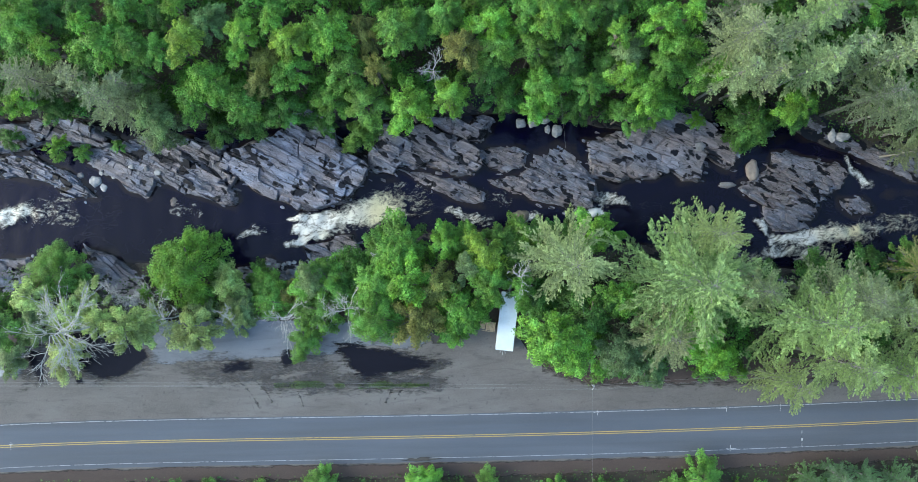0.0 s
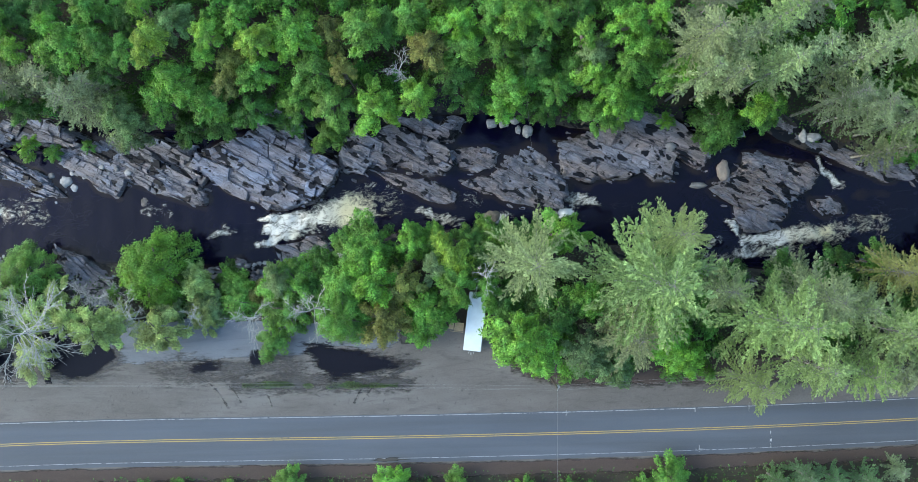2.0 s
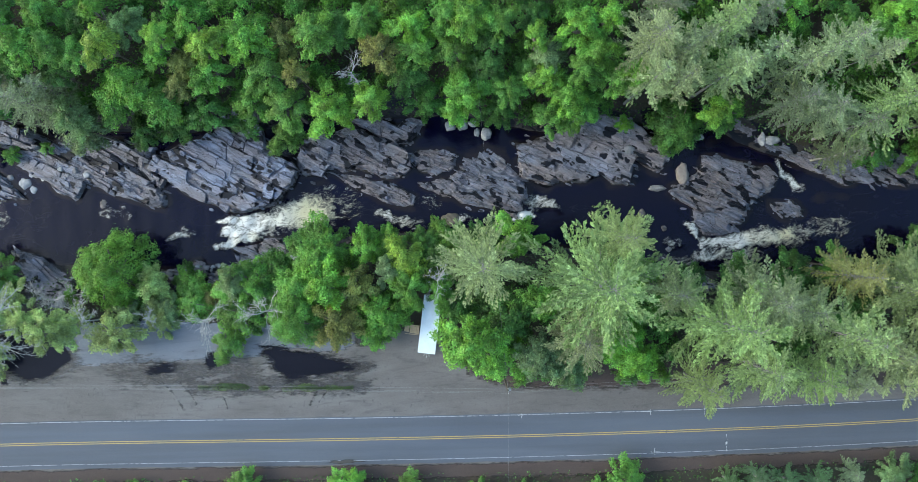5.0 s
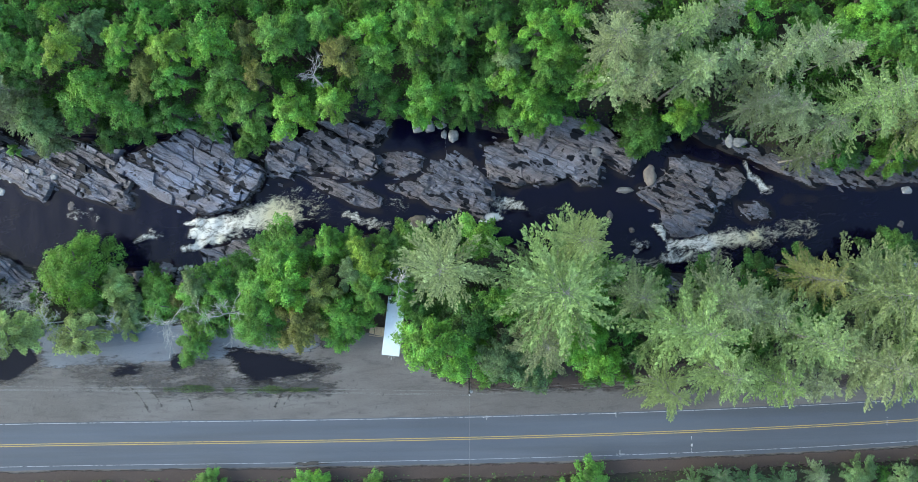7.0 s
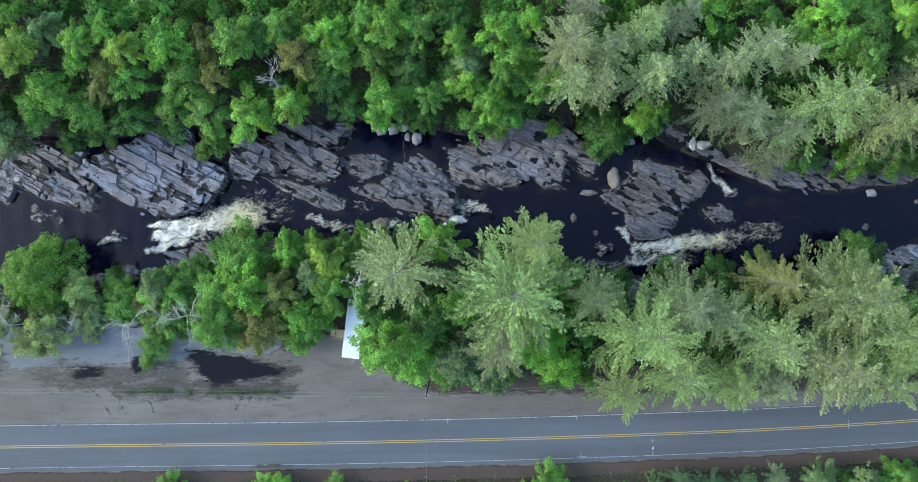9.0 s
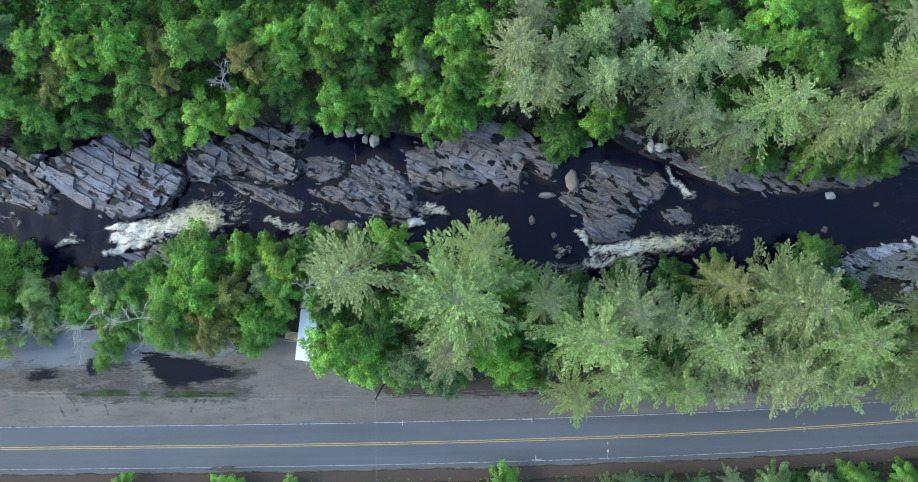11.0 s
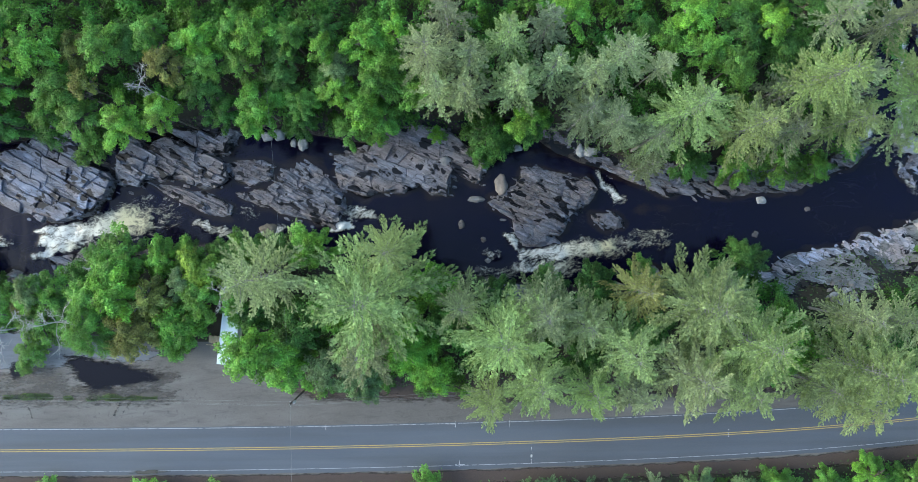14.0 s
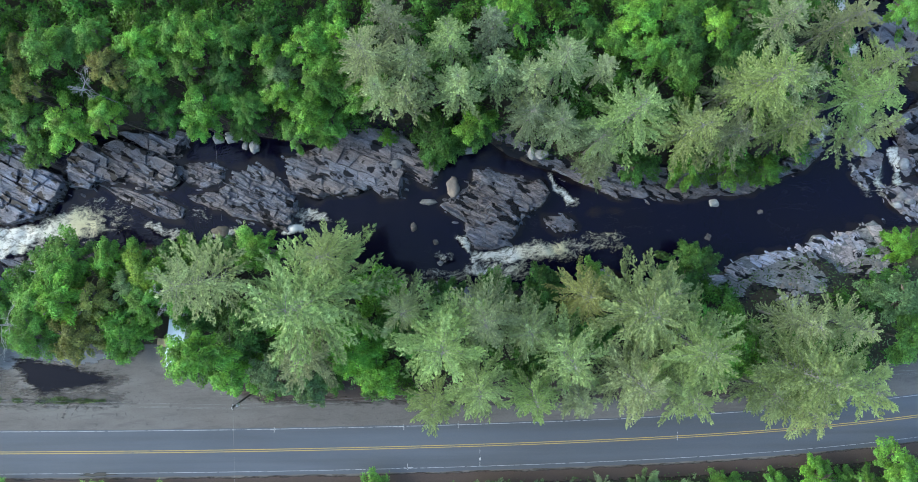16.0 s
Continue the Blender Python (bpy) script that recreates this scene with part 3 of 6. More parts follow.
gx = spread(-88, 140, 0.36, 1800)
gy = np.concatenate([spread(-6, 24, 0.26, 1800)])
GX, GY = np.meshgrid(gx, gy)
GZ = height(GX, GY)
ground = sheet("ground", gx, gy, GZ, GROUND)


def at(x, y):
    """The ground's height at one place, from the ground's own grid."""
    i, j = int(np.searchsorted(gx, x)) - 1, int(np.searchsorted(gy, y)) - 1
    u, v = (x - gx[i]) / (gx[i + 1] - gx[i]), (y - gy[j]) / (gy[j + 1] - gy[j])
    return float((GZ[j, i] * (1 - u) + GZ[j, i + 1] * u) * (1 - v) + (GZ[j + 1, i] * (1 - u) + GZ[j + 1, i + 1] * u) * v)


ground.data.materials.append(BED)
ground.data.materials.append(SCHIST)
ground.data.materials.append(PALE_SCHIST)
_c = np.zeros(len(ground.data.polygons) * 3)
ground.data.polygons.foreach_get("center", _c)
_c = _c.reshape(-1, 3)
_w = level(_c[:, 0], _c[:, 1])
_rock = (_c[:, 2] < _w + 1.3 + 0.7 * waves(_c[:, 0], _c[:, 1], 1.5, 14)) & (_c[:, 1] > -9)
for poly, *_ in LEDGES:
    _rock |= inside_out(poly, _c[:, 0], _c[:, 1]) > -1
_skin = _rock.astype(np.int32)
for poly, _t, _a, _b, _l, _p in LEDGES:
    _skin[inside_out(poly, _c[:, 0], _c[:, 1]) + 0.5 * waves(_c[:, 0], _c[:, 1], 1.4, 12) > -0.1] = 3 if _p[0] > 1.4 else 2
ground.data.polygons.foreach_set("material_index", _skin)
ground.data.polygons.foreach_set("use_smooth", _skin == 0)
tagged(ground, "forest floor, soil banks and dark wet river bedrock", "ground", kind="structure")

wx, wy = np.arange(-110, 140.1, 0.4), np.arange(-9, 60.1, 0.4)
WX, WY = np.meshgrid(wx, wy)
WZ = level(WX, WY)
FOAM, AGED = np.zeros_like(WX), np.zeros_like(WX)


def rapid(ax, ay, bx, by, wide_a, wide_b, strong, thin=0.62):
    """White water that starts sharp at a and thins out towards b."""
    global FOAM, AGED
    dx, dy = bx - ax, by - ay
    n = math.hypot(dx, dy)
    u = WX - ax + 0.7 * waves(WX, WY, 1.1, 35) + 0.3 * waves(WX, WY, 0.4, 36)
    v = WY - ay + 0.6 * waves(WX, WY, 1.0, 37) + 0.25 * waves(WX, WY, 0.4, 38)
    t = (u * dx + v * dy) / n
    s = (u * -dy + v * dx) / n
    w = wide_a + (wide_b - wide_a) * np.clip(t / n, 0, 1)
    f = smooth_step(-0.5, 0.9, t) * (1 - smooth_step(thin * n, 1.04 * n, t)) * (1 - smooth_step(0.3, 1.2, np.abs(s) / w))
    AGED = np.where(strong * f > FOAM, smooth_step(0.25 * n, 0.75 * n, t + 1.5 * waves(WX, WY, 1.5, 39)) * smooth_step(8, 14, n), AGED)
    FOAM = np.maximum(FOAM, strong * f)


rapid(-29.0, 2.0, -8.6, 7.0, 1.3, 4.6, 1.0, 0.8)
rapid(-30.6, 4.3, -21, 3.8, 0.6, 1.5, 1.05)
rapid(-31.2, -1.2, -21, 2.6, 0.7, 1.8, 1.0)
rapid(-30.4, 1.6, -24, 2.4, 0.6, 1.2, 1.1)
rapid(-18, 6.0, -2, 7.4, 3.2, 3.6, 0.42)
rapid(-40, 1.2, -34, 1.8, 0.9, 1.0, 0.62)
rapid(-84, 3.0, -74.5, 6.6, 1.5, 2.2, 0.88)
rapid(-78, 5, -66, 6, 3.5, 4, 0.34)
rapid(53.4, 4.6, 58, 0.2, 0.6, 1.1, 1.05)
rapid(56.6, 0.0, 78, 2.4, 1.2, 2.9, 1.0, 0.7)
rapid(66, 0.6, 88, 4.4, 2.0, 2.6, 0.52)
rapid(55, -2.0, 70, -2.0, 1.4, 2.2, 0.85)
rapid(49.5, 0.6, 54, 0.4, 0.7, 0.6, 0.6)
rapid(46, -3.5, 58, -3.5, 2.0, 1.6, 0.45)
rapid(70.2, 15.8, 72.6, 12.4, 0.35, 0.8, 1.0, 0.9)
rapid(71.6, 13.2, 75.4, 9.6, 0.9, 2.2, 0.92, 0.7)
rapid(74, 12, 76, 8, 1.2, 2.5, 0.35)
rapid(22.6, 4.8, 26.6, 5.6, 1.0, 0.8, 1.6, 0.8)
rapid(24.4, 8.4, 32.5, 6.6, 1.6, 0.9, 0.78)
rapid(-14, 9.6, -4, 8.6, 1.8, 2.2, 0.3)
rapid(2, 8.6, 12, 6.6, 1.6, 2.0, 0.28)
rapid(-52, 6.0, -44, 4.6, 1.6, 1.8, 0.3)
rapid(-2.5, 5.8, 6.5, 2.6, 0.8, 1.5, 0.72)
rapid(9.5, 3.6, 16, 5.2, 0.8, 1.2, 0.75)
rapid(121.0, 48.0, 124.6, 35.5, 1.7, 1.9, 1.05)
rapid(124.2, 39, 127.2, 26.5, 1.7, 2.0, 1.05)
rapid(126.9, 31, 125.2, 16.5, 1.8, 1.6, 1.05)
rapid(121.4, 24.6, 118.6, 20.8, 0.9, 1.0, 1.0)
rapid(128.5, 20.5, 131.6, 10.5, 1.0, 1.3, 1.05)
rapid(133.0, 21, 134.5, 9, 0.9, 1.1, 1.0)
rapid(125.6, 17.0, 129.5, 11.5, 1.0, 1.0, 0.95)
WZ = WZ + FOAM * (0.22 + 0.25 * waves(WX, WY, 0.8, 32)) + 0.02 * waves(WX, WY, 1.0, 33)
BEDZ = height(WX, WY)
water = sheet("water", wx, wy, WZ, WATER, True, BEDZ < WZ + 0.6)
for _name, _val in (("foam", FOAM), ("aged", AGED), ("shoal", 1 - smooth_step(0.0, 0.55, WZ - BEDZ))):
    water.data.attributes.new(_name, "FLOAT", "POINT").data.foreach_set("value", _val.reshape(-1).astype(np.float32))
tagged(water, "dark peaty river with white foaming rapids", "river", kind="structure")


def strip(name, material, x0, x1, lo, hi, lift, step=1.0, kind="structure", label="", category="", ragged=0.0, seed=1):
    """A long sheet along the road between two offsets from its centre line."""
    xs = np.arange(x0, x1 + step / 2, step)
    rows = np.linspace(0, 1, 9)
    low = lo(xs) if callable(lo) else road_y(xs) + lo
    high = hi(xs) if callable(hi) else road_y(xs) + hi
    if ragged:
        low, high = low + ragged * waves(xs, xs * 0, 1.2, seed), high + ragged * waves(xs, xs * 0 + 9, 1.2, seed + 1)
    v = [(x, a + (b - a) * r, float(plateau(x)) + lift) for x, a, b in zip(xs, low, high) for r in rows]
    f = [(i * 9 + k, (i + 1) * 9 + k, (i + 1) * 9 + k + 1, i * 9 + k + 1) for i in range(len(xs) - 1) for k in range(8)]
    ob = new(name, mesh_of(name, v, f, material))
    ob.data.attributes.new("rim", "FLOAT", "POINT").data.foreach_set("value", np.tile(np.array((0, 0.5, 1.0, 1.6, 2, 2, 2, 1.0, 0.3), np.float32), len(xs)))
    return tagged(ob, label, category, kind=kind)


def lot_edge(x):
    return np.interp(x, (-130, -90, -55, -30, -8, 8, 13, 22, 35, 52, 80, 104, 118, 150), (-15, -15, -14.5, -14, -12.5, -13.5, -20.5, -23.6, -23.4, -23.6, -22.6, -22.0, -19.6, -12))


strip("gravel_lot", GRAVEL, -130, 150, 2.4, lot_edge, -0.015, 0.6, label="brown-grey packed gravel pull-off and road shoulder", category="gravel lot", ragged=0.2, seed=3)
strip("gravel_shoulder", GRAVEL, -130, 160, -5.6, -3.4, -0.02, 0.6, label="narrow gravel shoulder south of the road", category="shoulder", ragged=0.12, seed=5)
strip("leaf_litter_verge", LITTER, 14, 112, lambda x: lot_edge(x) - 1.6, lambda x: lot_edge(x) + 4.5, 0.0, 0.5, label="reddish brown leaf litter under the pines", category="verge", ragged=0.3, seed=7)
strip("leaf_litter_verge", LITTER, -130, 160, -7.4, -4.3, 0.0, 0.6, label="dark brown soil and litter beside the road", category="verge", ragged=0.08, seed=11)
strip("road", ASPHALT, -400, 400, -4.25, 3.8, 0.03, 1.0, label="blue-grey asphalt two-lane road", category="road", ragged=0.05, seed=9)
for _n, _m, _o, _w in (("white_edge_line_north", WHITE_PAINT, 3.56, 0.09), ("white_edge_line_south", WHITE_PAINT, -3.58, 0.07), ("yellow_line_north", YELLOW_PAINT, 0.16, 0.1), ("yellow_line_south", YELLOW_PAINT, -0.16, 0.1)):
    strip(_n, _m, -400, 400, _o - _w / 2 - 0.01, _o + _w / 2 + 0.01, 0.036, 1.0, label="worn painted road line", category="road line")


def blob(name, material, cx, cy, rx, ry, turn, lift, seed, rough=0.25, label="", category="", points=72):
    """A thin patch on the lot with an uneven outline."""
    r = np.random.RandomState(seed)
    w = np.linspace(0, 2 * math.pi, points, endpoint=False)
    k = np.ones(points)
    for m in range(2, 14):
        k += rough * r.normal() / m ** 0.75 * np.cos(m * w + r.uniform(0, 6.3))
    k = np.clip(k, 0.35, 1.9)
    u, v = rx * k * np.cos(w), ry * k * np.sin(w)
    c, s = math.cos(radians(turn)), math.sin(radians(turn))
    x, y = cx + c * u - s * v, cy + s * u + c * v
    vs = [(a, b, float(plateau(a)) + lift) for a, b in zip(x, y)] + [(cx, cy, float(plateau(cx)) + lift)]
    ob = tagged(new(name, mesh_of(name, vs, [(i, (i + 1) % points, points) for i in range(points)], material)), label, category, kind="structure")
    ob.data.attributes.new("rim", "FLOAT", "POINT").data.foreach_set("value", np.array([0.0] * points + [2.8], np.float32))
    return ob


def patch(name, material, poly, lift, soft, label, category):
    """A thin patch on the lot inside an outline, its rim fading out over soft metres."""
    (x0, y0), (x1, y1) = np.min(poly, 0) - 1.5 * soft, np.max(poly, 0) + 1.5 * soft
    xs, ys = np.arange(x0, x1, 0.35), np.arange(y0, y1, 0.3)
    X, Y = np.meshgrid(xs, ys)
    rim = inside_out(poly, X + 0.3 * waves(X, Y, 0.8, 21), Y + 0.16 * waves(X, Y, 0.5, 22)) / soft + 0.5
    ob = sheet(name, xs, ys, plateau(X) + lift, material, False, rim > -0.6)
    ob.data.attributes.new("rim", "FLOAT", "POINT").data.foreach_set("value", np.clip(rim, -1, 2.5).reshape(-1).astype(np.float32))
    return tagged(ob, label, category, kind="structure")


patch("worn_asphalt_patch", OLD_ASPHALT, [(-58.1, -16.1), (-51.7, -13.6), (-39.9, -13.1), (-27.1, -13.6), (-19.2, -13.6), (-11.4, -15.0), (-5.0, -16.4), (-6.5, -17.7), (-11.4, -18.3), (-15.3, -17.7), (-19.2, -17.4), (-20.6, -18.9), (-27.1, -19.2), (-33.0, -19.7), (-44.8, -20.2), (-51.7, -20.4), (-55.6, -18.5)], 0.002, 0.8, "old pale grey worn asphalt strip", "asphalt patch")
# the bright sky reflection at the lot's west end, painted as a pale patch
patch("sky_sheen_patch", SKY_SHEEN, [(-79.2, -20.0), (-73.3, -18.5), (-70.3, -18.7), (-71.3, -20.7), (-73.8, -22.5), (-79.2, -22.5)], 0.003, 0.9, "pale patch painted as sky reflected in a puddle on the gravel", "silt patch")
for _i, (_p, _s) in enumerate((
        ([(-33.0, -22.9), (-23.2, -22.2), (-5.5, -22.5), (-0.4, -24.0), (-3.5, -25.1), (-15.3, -25.0), (-28.1, -25.4), (-33.0, -24.6)], 2.2),
        ([(-46.3, -21.3), (-40.9, -19.9), (-31.0, -20.0), (-23.2, -19.5), (-20.7, -20.7), (-23.2, -22.2), (-32.0, -22.6), (-36.9, -23.6), (-44.8, -23.2)], 3.4),
        ([(-65.9, -17.5), (-51.7, -17.0), (-50.7, -20.0), (-53.1, -22.4), (-59.5, -23.9), (-64.9, -22.9), (-72.3, -24.0), (-72.8, -18.5), (-68.4, -17.5)], 2.4),
        ([(-21.0, -17.2), (-15.3, -17.4), (-7.4, -19.0), (-1.5, -20.3), (-3.5, -22.0), (-11.4, -23.3), (-16.3, -23.6), (-19.2, -20.5)], 2.4),
        ([(-5.5, -15.6), (-2.5, -14.0), (1.2, -15.6), (-0.6, -17.2), (-4.0, -17.4)], 1.0))):
    patch("damp_patch", DAMP, _p, 0.006 + 0.0008 * _i, _s, "dark damp dirt on the gravel lot", "damp patch")
for _i, (_p, _s) in enumerate((
        ([(-20.2, -17.5), (-17.8, -17.0), (-15.3, -17.9), (-11.4, -18.5), (-9.4, -19.6), (-6.5, -19.8), (-4.3, -20.7), (-7.4, -21.4), (-10.4, -21.9), (-12.3, -22.6), (-15.3, -23.0), (-17.3, -22.2), (-18.2, -20.3), (-19.4, -19.0)], 1.7),
        ([(-66.0, -16.5), (-61.5, -14.6), (-58.5, -15.2), (-53.1, -17.0), (-52.1, -19.3), (-54.1, -21.0), (-55.6, -22.1), (-59.5, -22.9), (-62.2, -21.6), (-65.0, -19.9)], 1.1),
        ([(-71.9, -18.5), (-69.4, -18.3), (-68.6, -21.0), (-69.5, -23.3), (-70.8, -22.2)], 1.0),
        ([(-30.3, -18.8), (-28.4, -18.6), (-27.9, -20.4), (-29.3, -21.3)], 1.1),
        ([(-39.6, -20.3), (-36.4, -20.6), (-34.6, -21.0), (-36.4, -22.0), (-38.9, -21.8)], 1.9),
        ([(-64.4, -22.9), (-63.0, -22.7), (-62.8, -23.7), (-64.1, -24.0)], 0.5))):
    patch("puddle", PUDDLE, _p, 0.014 + 0.0008 * _i, _s, "dark still puddle on the gravel lot", "puddle")
for _i, (_x, _y, _r, _s, _e) in enumerate(((-42, -31, 9, 20, 78), (-40, -31, 9.6, 24, 80), (-33, -29, 7, 10, 70), (-2, -31, 11, 100, 160), (0, -33, 12.5, 95, 150))):
    _w = np.radians(np.linspace(_s, _e, 40))
    _v = [(_x + (_r + k) * math.cos(q), _y + (_r + k) * math.sin(q), float(plateau(_x + (_r + k) * math.cos(q))) + 0.009 + 0.0004 * _i) for q in _w for k in (-0.3, 0.0, 0.3)]
    _ob = new("tyre_track", mesh_of("tyre_track", _v, [(3 * i + k, 3 * i + k + 1, 3 * i + k + 4, 3 * i + k + 3) for i in range(39) for k in (0, 1)], DAMP))
    _ob.data.attributes.new("rim", "FLOAT", "POINT").data.foreach_set("value", np.array([0.0, 0.62, 0.0] * 40, np.float32))
    tagged(_ob, "curved damp tyre track on the gravel lot", "tyre track", "tyre tracks", "structure")
blob("tar_patch", DAMP, -6.6, -36.7, 3.2, 0.35, 1.5, 0.052, 77, 0.3, "crumbled dark tar patch on the road's edge", "tar patch")
for _x, _o, _a, _b in ((23.2, 3.45, 0.9, 0.1), (23.4, 3.45, 0.1, 0.9), (44.3, 3.5, 2.4, 0.1), (45.3, 3.4, 0.1, 1.0), (46, -3.4, 1.9, 0.1), (46, -3.3, 0.1, 1.1), (58.2, -0.9, 0.1, 1.0), (58.2, -2.2, 0.35, 0.8), (58.2, -3.3, 0.1, 0.8), (91.6, 0.1, 0.12, 1.4), (-74.6, 0.0, 0.1, 1.3), (-74.6, 0.3, 0.8, 0.1), (54.5, 3.4, 0.1, 1.6)):
    _y = float(road_y(_x)) + _o
    _z = float(plateau(_x)) + 0.041
    _v = [(_x - _a / 2, _y - _b / 2, _z), (_x + _a / 2, _y - _b / 2, _z), (_x + _a / 2, _y + _b / 2, _z), (_x - _a / 2, _y + _b / 2, _z)]
    tagged(new("survey_mark", mesh_of("survey_mark", _v, [(0, 1, 2, 3)], SPRAY)), "white spray-painted survey mark on the road", "road mark", "survey marks on the road", "structure")

# ---- trees ----
GREENS = {
    "bright": (0.123, 0.276, 0.035), "green": (0.099, 0.222, 0.036), "dark": (0.060, 0.145, 0.028), "lime": (0.187, 0.319, 0.045),
    "olive": (0.145, 0.165, 0.043), "fair": (0.23, 0.31, 0.1), "grey": (0.125, 0.205, 0.08),
    "p_pale": (0.256, 0.324, 0.151), "p_lime": (0.240, 0.329, 0.120), "p_grey": (0.190, 0.246, 0.131), "p_gold": (0.272, 0.298, 0.105),
    "p_silver": (0.275, 0.34, 0.165), "p_dark": (0.11, 0.2, 0.085),
}
TINTS = {"bright": "bright fresh green", "green": "mid green", "dark": "dark green", "lime": "yellow-green", "olive": "olive brown-green", "grey": "pale grey-green",
         "pale": "pale green", "gold": "yellowing", "fair": "thin pale sage-green", "silver": "thin silvery"}


def leafy_crown(seed, count, leaf=1.0, corners=4, rag=1.0, loose=0.3, lobed=40):
    """A broadleaf crown of radius 3: lobes of folded leaves on a dome, its top at z = 0."""
    r = np.random.RandomState(seed)
    n_lobes = lobed + r.randint(-5, 6)
    a = np.arange(n_lobes) * 2.39996 + r.uniform(0, 6) + r.normal(size=n_lobes) * 0.35
    up = ((np.arange(n_lobes) + r.uniform(0, 1, n_lobes)) / n_lobes) ** 0.75
    reach = 1 + rag * (0.16 * np.sin(2 * a + r.uniform(0, 6)) + 0.12 * np.sin(3 * a + r.uniform(0, 6)) + 0.1 * np.sin(5 * a + r.uniform(0, 6)))
    rad = 2.45 * np.sqrt(1 - up ** 2) * r.uniform(1 - 0.26 * rag, 1 + 0.13 * rag, n_lobes) * reach
    lobes = np.stack([rad * np.cos(a), rad * np.sin(a), -3.3 + up * 2.7 + r.uniform(-0.25, 0.25, n_lobes)], 1)
    size = r.uniform(0.36, 0.86, n_lobes) * (40 / lobed) ** 0.5 * (1.3 if lobed > 60 else 1.0)
    pick = r.choice(n_lobes, count, p=size ** 2 / (size ** 2).sum())
    d = r.normal(size=(count, 3))
    d[:, 2] = np.abs(d[:, 2]) * 1.2 - 0.3
    d /= np.linalg.norm(d, axis=1, keepdims=True)
    out = lobes[pick] * (1, 1, 0)
    out /= np.linalg.norm(out, axis=1, keepdims=True) + 0.3
    c = d * size[pick][:, None] * np.abs(r.normal(0.8, loose, (count, 1))) * (1, 1, 0.6)
    c = lobes[pick] + c * 0.85 + out * (c * out).sum(1, keepdims=True) * 0.8
    nrm = d * 0.75 + out * 0.2 + (0, 0, 0.85) + r.normal(size=(count, 3)) * 0.5
    v, f = cards(c, nrm, out + r.normal(size=(count, 3)) * 0.7, r.uniform(0.18, 0.44, count) * leaf, r.uniform(0.13, 0.27, count) * leaf, 0.18, corners)
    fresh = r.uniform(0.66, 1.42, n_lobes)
    # tone also falls towards each lobe's inside: painted shade that deepens the gaps
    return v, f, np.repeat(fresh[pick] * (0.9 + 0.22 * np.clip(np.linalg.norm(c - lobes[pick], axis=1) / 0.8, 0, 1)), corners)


def pine_crown(seed, whorls=11, reach=3.0, tall=11.0, thick=28.0, flat=0.75):
    """A white pine's crown, its tip at z = 0: whorls of limbs, each a fan of side branches set with needle tufts. Also gives the limbs' lines."""
    r = np.random.RandomState(seed)
    cs, ns, ds, ts, limbs = [], [], [], [], []
    up = np.array([0, 0, 1.0])
    for i in range(whorls):
        f = (i + 0.25) / whorls
        z = -tall * f ** 1.1
        k = r.randint(5, 8)
        start = r.uniform(0, 6.28)
        for j in range(k):
            w = start + (j + r.uniform(-0.3, 0.3)) * 2 * math.pi / k
            n = reach * (0.16 + 0.84 * min(1, f * 1.5) ** flat) * r.uniform(0.55, 1.2)
            rise = 0.5 - 0.7 * f + r.uniform(-0.15, 0.15)
            out = np.array([math.cos(w), math.sin(w), 0.0])
            side = np.array([-math.sin(w), math.cos(w), 0.0])
            bend = r.uniform(-0.16, 0.16)
            tip = lambda s: up * z + out * n * s + side * (n * bend * s * s) + up * (n * (rise * s - 0.3 * s * s))
            limbs.append([tip(s) for s in (0.0, 0.5, 0.95)])
            fresh = r.uniform(0.75, 1.2)
            m = 4 + int(n * 1.9)
            for b in range(m):
                s = 0.12 + 0.88 * (b + r.uniform(0, 0.8)) / m
                lean = (1 if b % 2 else -1) * r.uniform(0.3, 0.7) * (0.12 if b == m - 1 else 1)
                d = out + side * lean
                d /= np.linalg.norm(d)
                lb = (0.3 + 0.27 * n * (1.08 - s) ** 0.6 * min(1, 0.35 + s)) * r.uniform(0.65, 1.2)
                c = max(5, int(lb * thick))
                q = r.uniform(0, 1, c) ** 0.85
                across = np.cross(up, d)
                wide = (0.08 + 0.1 * min(1, lb)) * (1.2 - q)
                cs.append(tip(s) + q[:, None] * d * lb + (r.normal(size=c) * wide)[:, None] * across + up * (0.12 * lb * q * q + r.normal(size=c) * 0.05)[:, None])
                ns.append(up + r.normal(size=(c, 3)) * 0.38 - 0.25 * out)
                ds.append(d + r.normal(size=(c, 3)) * 0.4)
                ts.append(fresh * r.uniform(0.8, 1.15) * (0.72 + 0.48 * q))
    cs, ns, ds, ts = (np.concatenate(a) for a in (cs, ns, ds, ts))
    ls = r.uniform(0.2, 0.36, len(cs))
    v, f = cards(cs, ns, ds, ls, ls * r.uniform(0.3, 0.46, len(ls)), 0.1, 3)
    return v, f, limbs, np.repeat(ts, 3)


